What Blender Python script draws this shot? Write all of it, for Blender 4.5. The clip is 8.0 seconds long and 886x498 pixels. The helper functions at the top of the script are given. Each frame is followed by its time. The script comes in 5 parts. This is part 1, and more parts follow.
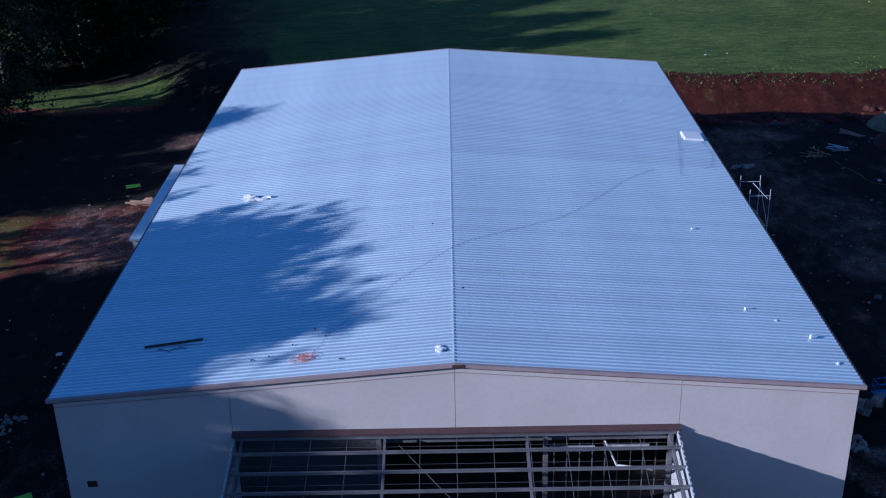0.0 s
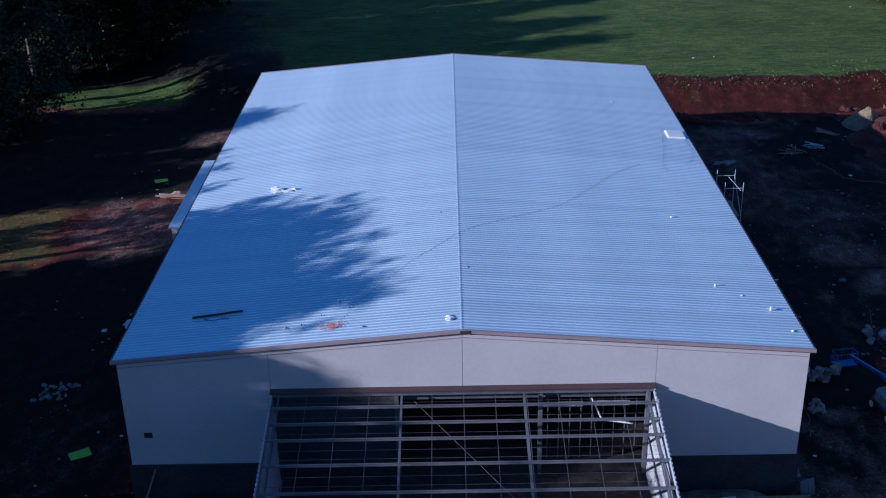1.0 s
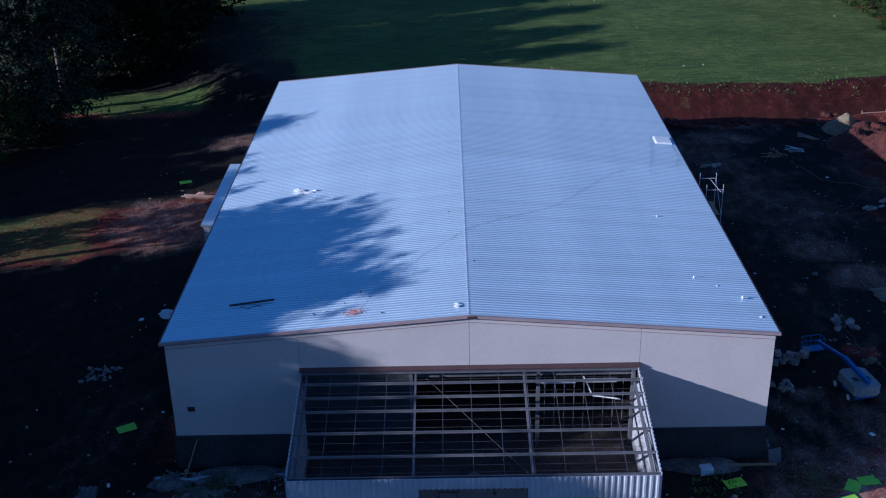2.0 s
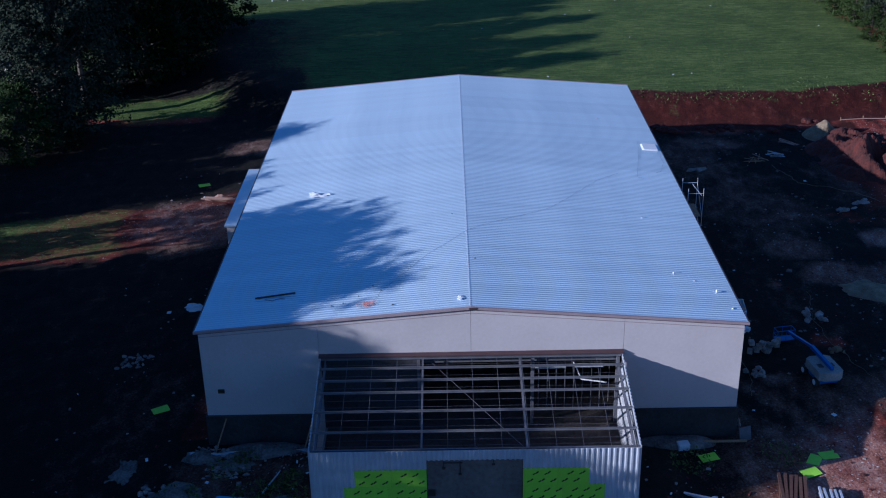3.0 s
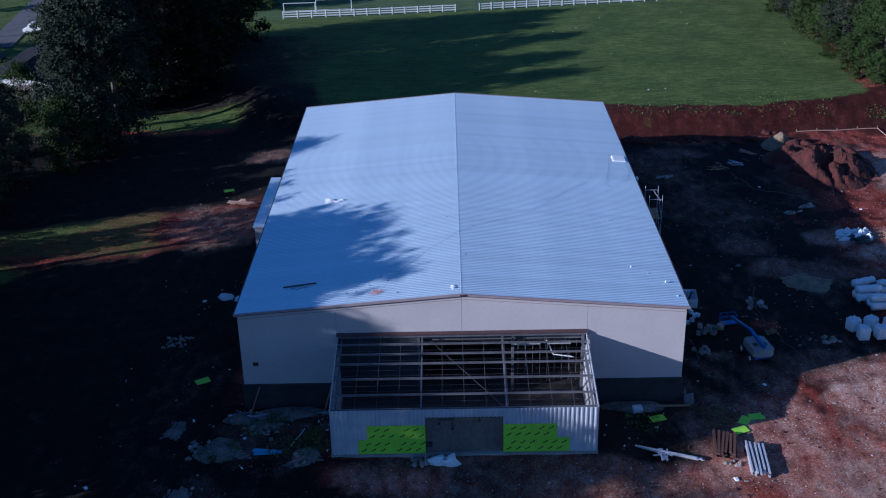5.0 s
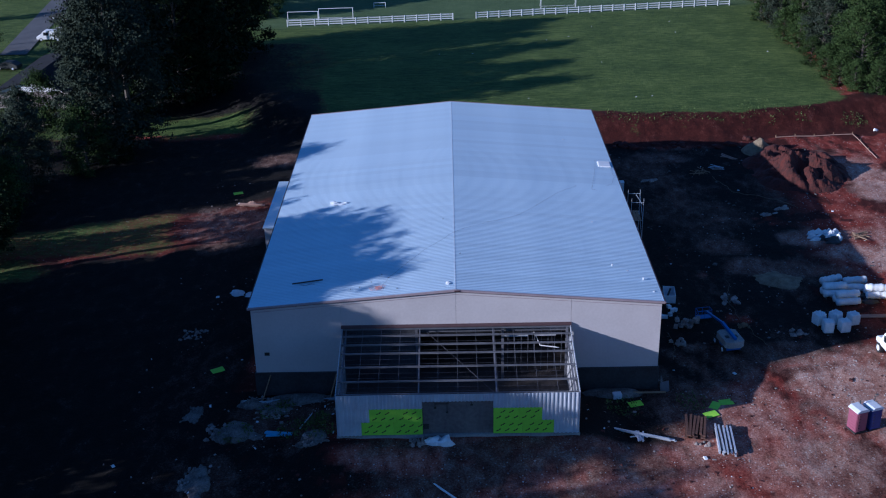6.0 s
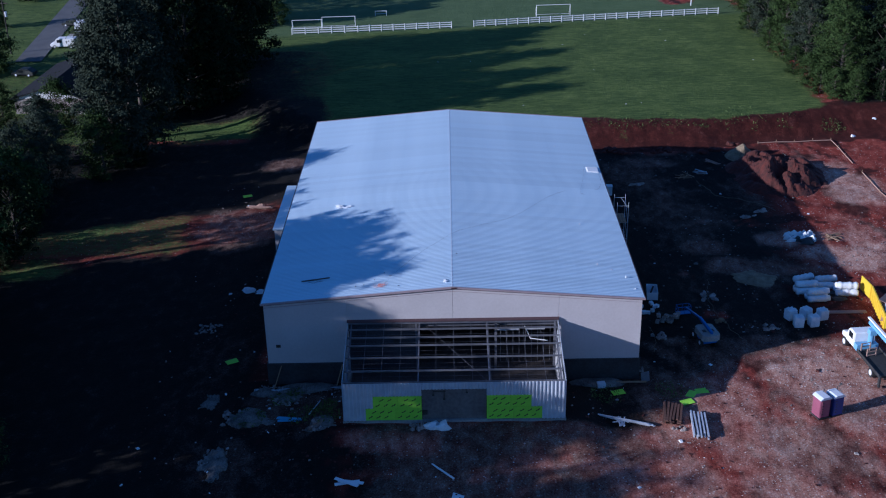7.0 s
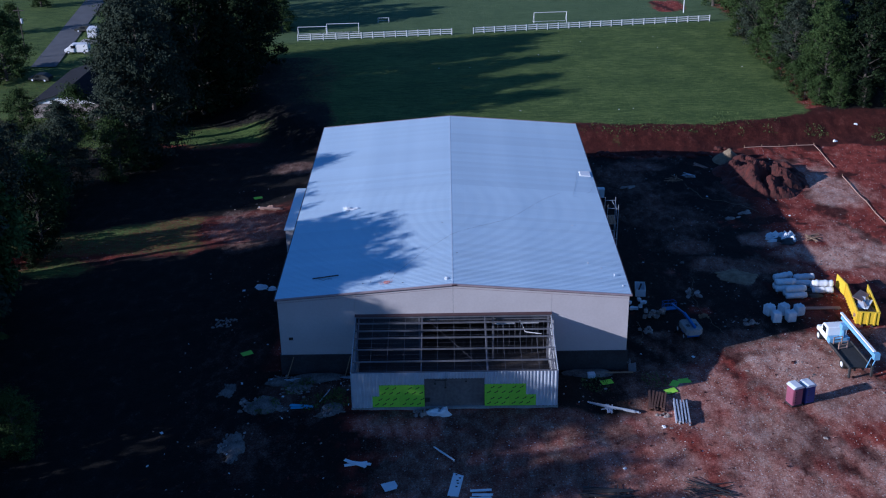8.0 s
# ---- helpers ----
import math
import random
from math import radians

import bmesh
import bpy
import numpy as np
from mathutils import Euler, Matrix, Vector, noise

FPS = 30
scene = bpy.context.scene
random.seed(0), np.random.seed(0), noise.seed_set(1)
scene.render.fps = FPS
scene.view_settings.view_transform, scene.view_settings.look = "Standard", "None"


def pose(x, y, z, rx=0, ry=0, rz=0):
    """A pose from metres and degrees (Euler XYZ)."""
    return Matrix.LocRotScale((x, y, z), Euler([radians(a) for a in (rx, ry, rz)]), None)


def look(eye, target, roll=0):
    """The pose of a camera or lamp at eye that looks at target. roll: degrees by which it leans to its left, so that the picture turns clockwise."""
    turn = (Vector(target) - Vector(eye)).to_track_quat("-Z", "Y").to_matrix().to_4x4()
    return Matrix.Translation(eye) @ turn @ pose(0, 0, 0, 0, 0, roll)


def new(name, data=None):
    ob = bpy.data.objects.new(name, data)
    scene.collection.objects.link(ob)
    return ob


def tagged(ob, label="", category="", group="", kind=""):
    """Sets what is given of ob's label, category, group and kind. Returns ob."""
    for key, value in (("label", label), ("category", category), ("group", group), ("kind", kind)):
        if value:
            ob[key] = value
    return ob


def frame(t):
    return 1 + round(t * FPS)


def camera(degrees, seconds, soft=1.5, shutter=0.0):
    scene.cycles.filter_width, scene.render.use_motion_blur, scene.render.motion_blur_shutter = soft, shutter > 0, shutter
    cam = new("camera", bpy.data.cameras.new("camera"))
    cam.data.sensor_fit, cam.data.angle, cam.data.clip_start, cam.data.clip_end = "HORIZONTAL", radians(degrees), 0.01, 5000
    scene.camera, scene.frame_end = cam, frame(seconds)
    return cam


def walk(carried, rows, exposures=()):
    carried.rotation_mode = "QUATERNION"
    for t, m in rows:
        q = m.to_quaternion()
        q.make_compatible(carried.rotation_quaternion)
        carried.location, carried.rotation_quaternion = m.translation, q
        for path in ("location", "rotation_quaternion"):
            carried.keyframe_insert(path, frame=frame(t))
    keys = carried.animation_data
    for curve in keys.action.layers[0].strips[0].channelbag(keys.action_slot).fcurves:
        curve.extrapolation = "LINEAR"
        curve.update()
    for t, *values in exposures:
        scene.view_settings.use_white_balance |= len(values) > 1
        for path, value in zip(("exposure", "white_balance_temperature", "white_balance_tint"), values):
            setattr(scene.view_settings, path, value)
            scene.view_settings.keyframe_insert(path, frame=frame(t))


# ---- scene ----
# camera: t, x, y, z, pitch, roll, yaw
cam = camera(43.0, 8.0, soft=1.15)
ROWS = [
    (0.0, -0.018, -43.222, 34.131, -24.796, -1.258, 0.500),
    (0.5, -0.194, -47.215, 35.392, -24.840, -1.246, 0.496),
    (1.0, -0.448, -51.021, 36.836, -24.877, -1.238, 0.492),
    (1.5, -0.713, -54.701, 38.388, -24.907, -1.232, 0.489),
    (3.0, -1.184, -65.463, 43.268, -24.967, -1.226, 0.482),
    (3.5, -1.176, -69.068, 44.914, -24.981, -1.224, 0.480),
    (4.0, -1.088, -72.715, 46.572, -24.993, -1.221, 0.477),
    (4.5, -0.935, -76.412, 48.253, -25.005, -1.215, 0.474),
    (6.0, -0.329, -87.770, 53.530, -25.047, -1.176, 0.458),
    (6.5, -0.171, -91.598, 55.373, -25.067, -1.153, 0.450),
    (7.0, -0.082, -95.408, 57.233, -25.091, -1.123, 0.440),
    (7.5, -0.085, -99.168, 59.069, -25.121, -1.085, 0.428),
    (8.0, -0.199, -102.840, 60.822, -25.157, -1.039, 0.414),
]
walk(cam, [(t, look((x, y, z), Vector((x, y, z)) + Vector((-math.sin(radians(w)) * math.cos(radians(p)), math.cos(radians(w)) * math.cos(radians(p)), math.sin(radians(p)))), r)) for t, x, y, z, p, r, w in ROWS],
     [(0.0, 0.38, 4570, 16), (8.0, 0.38, 4570, 16)])

# ---- light: low morning sun from the left front, clear sky ----
SUN_ELEV, SUN_AZ = 16.7, 249.5  # degrees; azimuth clockwise from +y
to_sun = Vector((math.sin(radians(SUN_AZ)) * math.cos(radians(SUN_ELEV)), math.cos(radians(SUN_AZ)) * math.cos(radians(SUN_ELEV)), math.sin(radians(SUN_ELEV))))
world = bpy.data.worlds.new("sky")
scene.world = world
world.use_nodes = True
wt = world.node_tree
sky = wt.nodes.new("ShaderNodeTexSky")
sky.sky_type, sky.sun_disc = "NISHITA", False
sky.sun_elevation, sky.sun_rotation = radians(SUN_ELEV), radians(SUN_AZ)
sky.ozone_density, sky.dust_density = 4.5, 0.0
wt.nodes["Background"].inputs["Strength"].default_value = 0.072
deep = wt.nodes.new("ShaderNodeHueSaturation")
deep.inputs["Saturation"].default_value = 0.98
wt.links.new(sky.outputs["Color"], deep.inputs["Color"])
wt.links.new(deep.outputs["Color"], wt.nodes["Background"].inputs["Color"])
sun = new("sun", bpy.data.lights.new("sun", "SUN"))
sun.data.energy, sun.data.angle, sun.data.color = 5.0, radians(0.5), (1.0, 0.83, 0.655)
sun.matrix_world = look((0, 0, 60), Vector((0, 0, 60)) - to_sun)


# ---- materials ----
def mat(name, a, b, scale=1.0, rough=0.7, metal=0.0, bump=0.0, fine=12.0, vary=0.0, spec=0.5, stretch=(1, 1, 1), contrast=(0.35, 0.65)):
    """Two tones mixed by coarse and fine noise in metres, with bump; vary: brightness by piece."""
    m = bpy.data.materials.new(name)
    m.use_nodes = True
    nt = m.node_tree
    n, l = nt.nodes, nt.links
    p = n["Principled BSDF"]
    tc = n.new("ShaderNodeTexCoord")
    mp = n.new("ShaderNodeMapping")
    mp.inputs["Scale"].default_value = stretch
    l.new(tc.outputs["Object"], mp.inputs["Vector"])
    n1 = n.new("ShaderNodeTexNoise")
    n1.inputs["Scale"].default_value, n1.inputs["Detail"].default_value = scale, 5
    n2 = n.new("ShaderNodeTexNoise")
    n2.inputs["Scale"].default_value, n2.inputs["Detail"].default_value = scale * fine, 3
    l.new(mp.outputs[0], n1.inputs["Vector"])
    l.new(mp.outputs[0], n2.inputs["Vector"])
    ad = n.new("ShaderNodeMath")
    ad.operation = "MULTIPLY_ADD"
    ad.inputs[1].default_value = 0.45
    l.new(n2.outputs["Fac"], ad.inputs[0])
    mu = n.new("ShaderNodeMath")
    mu.operation = "MULTIPLY"
    mu.inputs[1].default_value = 0.55
    l.new(n1.outputs["Fac"], mu.inputs[0])
    l.new(mu.outputs[0], ad.inputs[2])
    rp = n.new("ShaderNodeValToRGB")
    rp.color_ramp.elements[0].position, rp.color_ramp.elements[1].position = contrast
    rp.color_ramp.elements[0].color, rp.color_ramp.elements[1].color = (*a, 1), (*b, 1)
    l.new(ad.outputs[0], rp.inputs["Fac"])
    out = rp.outputs["Color"]
    if vary:
        oi = n.new("ShaderNodeObjectInfo")
        mr = n.new("ShaderNodeMapRange")
        mr.inputs["To Min"].default_value, mr.inputs["To Max"].default_value = 1 - vary, 1 + vary
        l.new(oi.outputs["Random"], mr.inputs["Value"])
        hs = n.new("ShaderNodeHueSaturation")
        l.new(mr.outputs[0], hs.inputs["Value"])
        l.new(out, hs.inputs["Color"])
        out = hs.outputs["Color"]
    l.new(out, p.inputs["Base Color"])
    p.inputs["Metallic"].default_value = metal
    p.inputs["Specular IOR Level"].default_value = spec
    rr = n.new("ShaderNodeMapRange")
    rr.inputs["To Min"].default_value, rr.inputs["To Max"].default_value = max(0.05, rough - 0.1), min(1, rough + 0.1)
    l.new(n1.outputs["Fac"], rr.inputs["Value"])
    l.new(rr.outputs[0], p.inputs["Roughness"])
    if bump:
        bp = n.new("ShaderNodeBump")
        bp.inputs["Strength"].default_value, bp.inputs["Distance"].default_value = 0.6, bump
        l.new(ad.outputs[0], bp.inputs["Height"])
        l.new(bp.outputs[0], p.inputs["Normal"])
    return m


M_ROOF = mat("galvalume_roof", (0.575, 0.69, 0.775), (0.64, 0.755, 0.835), 0.25, 0.44, 0.56, 0.0, 20, 0.04)
M_ROOF2 = mat("duller_galvalume_roof", (0.55, 0.665, 0.755), (0.615, 0.73, 0.815), 0.25, 0.44, 0.56, 0.0, 20, 0.04)
M_WALL = mat("grey_wall_panel", (0.455, 0.415, 0.40), (0.51, 0.47, 0.455), 0.35, 0.55, 0.0, 0.0, 14, 0.02)
M_TRIM = mat("mauve_brown_trim", (0.27, 0.21, 0.215), (0.34, 0.27, 0.275), 0.8, 0.5)
M_DTRIM = mat("dark_brown_flashing", (0.055, 0.03, 0.032), (0.08, 0.045, 0.045), 0.8, 0.5)
M_CONC = mat("raw_concrete", (0.20, 0.19, 0.18), (0.36, 0.35, 0.33), 0.5, 0.9, 0, 0.01, 10)
# brown floor dirt, darkened to paint the shade indoors
M_FLOOR = mat("shade_muddy_floor", (0.025, 0.019, 0.017), (0.07, 0.058, 0.053), 0.4, 0.85, 0, 0.01, 10)
M_GALV = mat("galvanised_steel", (0.50, 0.53, 0.58), (0.66, 0.69, 0.74), 1.2, 0.4, 0.35, 0.0, 15, 0.05)
M_PURL = mat("grey_primed_steel", (0.10, 0.10, 0.115), (0.18, 0.18, 0.20), 1.0, 0.5, 0.2, 0.0, 15, 0.06)
M_GREEN = mat("green_sheathing", (0.30, 0.62, 0.03), (0.38, 0.72, 0.045), 0.6, 0.6, 0, 0.0, 10, 0.05)
M_BLACK = mat("black_print", (0.012, 0.014, 0.012), (0.03, 0.03, 0.025), 2, 0.6)
M_MEMB = mat("black_damp_proofing", (0.014, 0.015, 0.017), (0.04, 0.041, 0.046), 0.6, 0.6, 0, 0.01, 8)
M_SHADEWALL = mat("shade_dark_wall", (0.03, 0.03, 0.035), (0.06, 0.06, 0.065), 0.5, 0.9)
M_BARK = mat("bark", (0.05, 0.04, 0.03), (0.12, 0.10, 0.08), 2.0, 0.9, 0, 0.02)
M_WHITE = mat("white_paint", (0.72, 0.72, 0.72), (0.82, 0.82, 0.82), 1.0, 0.45)


def leaf_mat(name, a, b, c):
    """Leaves in three greens by island, a little light passing through."""
    m = bpy.data.materials.new(name)
    m.use_nodes = True
    n, l = m.node_tree.nodes, m.node_tree.links
    p = n["Principled BSDF"]
    g = n.new("ShaderNodeNewGeometry")
    rp = n.new("ShaderNodeValToRGB")
    e = rp.color_ramp.elements
    e[0].color, e[1].color = (*a, 1), (*c, 1)
    e.new(0.5).color = (*b, 1)
    l.new(g.outputs["Random Per Island"], rp.inputs["Fac"])
    oi = n.new("ShaderNodeObjectInfo")
    mr = n.new("ShaderNodeMapRange")
    mr.inputs["To Min"].default_value, mr.inputs["To Max"].default_value = 0.75, 1.25
    l.new(oi.outputs["Random"], mr.inputs["Value"])
    hs = n.new("ShaderNodeHueSaturation")
    l.new(mr.outputs[0], hs.inputs["Value"])
    l.new(rp.outputs["Color"], hs.inputs["Color"])
    l.new(hs.outputs["Color"], p.inputs["Base Color"])
    p.inputs["Roughness"].default_value = 0.8
    p.inputs["Specular IOR Level"].default_value = 0.05
    return m


M_LEAF = leaf_mat("broad_leaves", (0.020, 0.034, 0.011), (0.034, 0.056, 0.016), (0.062, 0.092, 0.026))
# leaves darkened for trees that stand in the shade of others
M_LEAFSHADE = leaf_mat("shade_dark_leaves", (0.006, 0.011, 0.005), (0.012, 0.02, 0.008), (0.022, 0.034, 0.013))
M_LEAF2 = leaf_mat("grey_green_leaves", (0.020, 0.027, 0.018), (0.030, 0.039, 0.026), (0.046, 0.056, 0.036))


# ---- mesh helpers ----
def bx(bm, x0, x1, y0, y1, z0, z1, turn=None):
    vs = [bm.verts.new((x, y, z)) for z in (z0, z1) for y in (y0, y1) for x in (x0, x1)]
    for f in ((0, 2, 3, 1), (4, 5, 7, 6), (0, 1, 5, 4), (1, 3, 7, 5), (3, 2, 6, 7), (2, 0, 4, 6)):
        bm.faces.new([vs[i] for i in f])
    if turn is not None:
        bmesh.ops.transform(bm, matrix=turn, verts=vs)
    return vs


def prism(bm, profile, y0, y1, axis="y"):
    """A closed profile of (a, b) pushed from y0 to y1 along an axis: y (a=x, b=z), x (a=y, b=z), z (a=x, b=y)."""
    put = {"y": lambda a, b, d: (a, d, b), "x": lambda a, b, d: (d, a, b), "z": lambda a, b, d: (a, b, d)}[axis]
    lo = [bm.verts.new(put(a, b, y0)) for a, b in profile]
    hi = [bm.verts.new(put(a, b, y1)) for a, b in profile]
    k = len(profile)
    for i in range(k):
        bm.faces.new((lo[i], lo[(i + 1) % k], hi[(i + 1) % k], hi[i]))
    bm.faces.new(lo[::-1])
    bm.faces.new(hi)
    bmesh.ops.recalc_face_normals(bm, faces=bm.faces)
    return lo + hi


def bar(bm, a, b, r, sides=6, r2=None):
    """A round bar or tapered limb from a to b."""
    a, b = Vector(a), Vector(b)
    q = (b - a).to_track_quat("Z", "Y").to_matrix()
    rings = []
    for c, rad in ((a, r), (b, r if r2 is None else r2)):
        rings.append([bm.verts.new(c + q @ Vector((math.cos(6.2832 * i / sides) * rad, math.sin(6.2832 * i / sides) * rad, 0))) for i in range(sides)])
    for i in range(sides):
        bm.faces.new((rings[0][i], rings[0][(i + 1) % sides], rings[1][(i + 1) % sides], rings[1][i]))
    bm.faces.new(rings[0][::-1])
    bm.faces.new(rings[1])


def beam(bm, a, b, w, h):
    """A square-edged bar from a to b, w wide and h high."""
    a, b = Vector(a), Vector(b)
    d = b - a
    m = Matrix.Translation((a + b) / 2) @ d.to_track_quat("Y", "Z").to_matrix().to_4x4()
    bx(bm, -w / 2, w / 2, -d.length / 2, d.length / 2, -h / 2, h / 2, m)


def done(bm, name, material, smooth=False):
    me = bpy.data.meshes.new(name)
    bm.to_mesh(me)
    bm.free()
    for mm in material if isinstance(material, (list, tuple)) else [material]:
        me.materials.append(mm)
    if smooth:
        for f in me.polygons:
            f.use_smooth = True
    return me


def part(name, bm, material, parent, label="", smooth=False, kind=""):
    ob = new(name, done(bm, name, material, smooth))
    ob.parent = parent
    return tagged(ob, label=label, kind=kind)


def solid(name, bm, material, label, category, group="", kind="", m=None, smooth=False):
    ob = new(name, done(bm, name, material, smooth))
    if m is not None:
        ob.matrix_world = m
    return tagged(ob, label, category, group, kind)


def thing(name, m, label, category, group="", kind=""):
    ob = new(name)
    ob.matrix_world = m
    return tagged(ob, label, category, group, kind)


def smooth_step(a, b, v):
    t = min(1, max(0, (v - a) / (b - a)))
    return t * t * (3 - 2 * t)


# ---- ground: one sheet with the cut pad, the bank and the field ----
SITE = -1.9


def bank_foot(x):
    return 65.0 + 3.5 * smooth_step(36, 50, x) + 0.8 * noise.noise((x * 0.15, 3, 0))


def bank_top(x):
    return 73.3 + 6.0 * smooth_step(45, 66, x) + 1.0 * noise.noise((x * 0.12, 9, 0))


def ground_z(x, y):
    pad = SITE - 0.6 * smooth_step(-20, -30, x)
    z = pad
    ramp = smooth_step(-15, -11, x) * (1 - smooth_step(11, 15, x)) * smooth_step(-20, -9.5, y) * (1 - smooth_step(-3, -1, y))
    z += 1.05 * ramp
    left = smooth_step(-14, -62, x)
    street = smooth_step(-52, -66, x)
    f0, f1 = bank_foot(x), bank_top(x)
    f0, f1 = f0 + left * 26, f1 + left * 60
    up = smooth_step(f0, f1, y)
    up *= 1 - street
    z += (0.3 - pad) * up + 0.5 * street
    rough = noise.fractal((x * 0.35, y * 0.35, 0), 1.0, 2.0, 4)
    dirt = 1 - smooth_step(f0 - 1, f1 + 2, y)
    z += rough * (0.05 + 0.10 * dirt)
    if 0.05 < up < 0.95:
        z += 0.42 * noise.noise((x * 0.9, y * 0.22, 4)) * (1 - left) * up * (1 - up) * 4
    return z


def cover(x, y):
    """How much grass, pale gravel, wet clay and shade-darkened litter lies at a place."""
    w = 2.2 * noise.noise((x * 0.11, y * 0.11, 7)) + 1.0 * noise.noise((x * 0.45, y * 0.45, 2))
    left = smooth_step(-26, -40, x)
    g = smooth_step(-0.8, 0.8, y + w - bank_top(x) - left * 2)
    g *= 1 - smooth_step(-3.0, 3.0, x + 1.2 * w - (61.0 + 1.5 * smooth_step(105, 135, y)))  # bare strip along the wood
    g = max(g, smooth_step(-31, -40, x + 2 * w) * smooth_step(0.0, 1.2, noise.noise((x * 0.09, y * 0.14, 5)) + 0.6))
    g = max(g, 0.72 * smooth_step(-29, -36, x + 2 * w) * smooth_step(29, 33, y) * (1 - smooth_step(47, 51, y)))
    g *= 1 - 0.9 * smooth_step(0.9, 0.4, math.hypot((x - 51) / 6.5, (y - 157) / 9) + 0.35 * noise.noise((x * 0.3, y * 0.3, 15)))  # worn clay beyond the fence
    tuft = noise.noise((x * 0.5, y * 0.5, 11))
    if bank_foot(x) + 2 < y < bank_top(x) + 1 and x > 20:
        g = max(g, 0.38 * smooth_step(0.15, 0.5, tuft + 0.25 * noise.noise((x * 0.1, y * 0.1, 21))))
    v = 0.0
    # The pale patch at (-24, 62) paints a sunlit strip of soil.
    for cx, cy, rx, ry, k in ((55, 50, 4.5, 9, 0.9), (50, 27, 9, 3.5, 0.8), (33, 25, 3.5, 2.5, 0.9), (37, -1, 6, 5.5, 0.95), (27, -4, 2.5, 6, 0.5), (48, 33, 5, 2, 0.6), (41.6, 32.4, 3.2, 2.6, 1.0), (31.5, 30.1, 3.5, 2.2, 0.75), (28, 59.3, 4, 2.5, 0.7), (28.8, 44.4, 2, 5, 0.55), (36, 24, 7, 2.2, 0.6), (23, -1.5, 5, 2.5, 0.5),
                              (30, -12, 7, 5, 0.45), (-15, -5, 6, 4, 0.38), (-21, -14, 3, 5, 0.3), (-24, 4, 4, 6, 0.2), (51, 27, 9, 4, 1.0), (30, 40, 6, 10, 0.35), (26, 55, 5, 6, 0.45), (-24, 62, 5, 3, 0.7), (-27, 39, 6, 8, 0.55), (-6, -11, 4, 1.6, 0.5)):
        d = ((x - cx) / rx) ** 2 + ((y - cy) / ry) ** 2
        v = max(v, k * smooth_step(1.5, 0.25, d + 0.9 * noise.noise((x * 0.3, y * 0.3, 1)) + 0.5 * noise.noise((x, y, 1))))
    if (18 < x < 62 and -6 < y < 64) or (-30 < x < 20 and y < -0.5):
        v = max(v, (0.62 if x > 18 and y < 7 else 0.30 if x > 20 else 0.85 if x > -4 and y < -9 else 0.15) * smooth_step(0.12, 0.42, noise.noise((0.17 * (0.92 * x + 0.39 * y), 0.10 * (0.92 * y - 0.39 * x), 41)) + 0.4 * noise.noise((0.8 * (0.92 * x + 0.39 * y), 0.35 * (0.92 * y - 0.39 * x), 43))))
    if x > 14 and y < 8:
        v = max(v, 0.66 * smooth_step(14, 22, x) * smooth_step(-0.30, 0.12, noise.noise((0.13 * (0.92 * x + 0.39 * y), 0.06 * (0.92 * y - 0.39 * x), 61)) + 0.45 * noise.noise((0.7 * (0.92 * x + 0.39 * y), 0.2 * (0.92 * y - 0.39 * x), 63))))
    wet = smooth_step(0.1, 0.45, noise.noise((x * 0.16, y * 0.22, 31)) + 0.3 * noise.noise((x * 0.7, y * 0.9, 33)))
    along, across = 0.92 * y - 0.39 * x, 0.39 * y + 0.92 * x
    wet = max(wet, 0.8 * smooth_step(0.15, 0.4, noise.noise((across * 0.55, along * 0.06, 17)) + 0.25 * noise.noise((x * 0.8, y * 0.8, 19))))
    if x > 20 and y < 6:  # wheel ruts
        for rut in (26.4, 28.3, 37.5):
            wet = max(wet, 0.85 * math.exp(-((across - rut + 0.5 * noise.noise((y * 0.1, rut, 0))) / 0.5) ** 2))
    if bank_foot(x) - 1 < y < bank_top(x) + 1.5 and x > -28:
        wet = max(wet, 0.86 + 0.3 * noise.noise((x * 1.1, y * 0.12, 51)))
    # Leaf litter under the wood, darkened to paint in its shade
    shade_litter = smooth_step(-18, -21.5, x + 0.8 * w)
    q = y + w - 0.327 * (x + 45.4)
    shade_litter *= 1 - (0.62 - 0.14 * smooth_step(-34, -27, x)) * smooth_step(27, 29.5, q) * (1 - smooth_step(40, 42, q))  # open grass strip between the trees, left paler to imitate sunlight
    # second strip cleared of dark tone to paint a sunlit patch
    shade_litter *= 1 - 0.85 * smooth_step(-29, -35, x) * smooth_step(71, 74, y + w) * (1 - smooth_step(80, 84, y + w))
    if x < -6 and y < 0.5:  # rubbish-strewn corner, darkened to paint the wood's shade
        shade_litter = max(shade_litter, 0.85 * smooth_step(-7, -12, x + w) * smooth_step(-1.0, -0.4, noise.noise((x * 0.3, y * 0.3, 91))))
    if 9.5 < x < 30 and -11 < y < 6:  # mud in the corner beside the annex, darkened to paint the buildings' shade
        shade_litter = max(shade_litter, 0.88 * smooth_step(25, 19, x - 0.9 * y - 4 + w) * smooth_step(-11, -8, y + 0.5 * w))
    shade_litter *= 1 - smooth_step(115, 120, y + w)
    shade_litter *= 1 - 0.6 * smooth_step(-58, -66, x) * smooth_step(80, 90, y)
    shade_litter = max(shade_litter * (1 - smooth_step(-36, -4, x + 3 * w + 0.2 * (y - 100)) * smooth_step(84, 90, y)), smooth_step(62.5, 65.5, x + w) * smooth_step(77, 80, y + w))
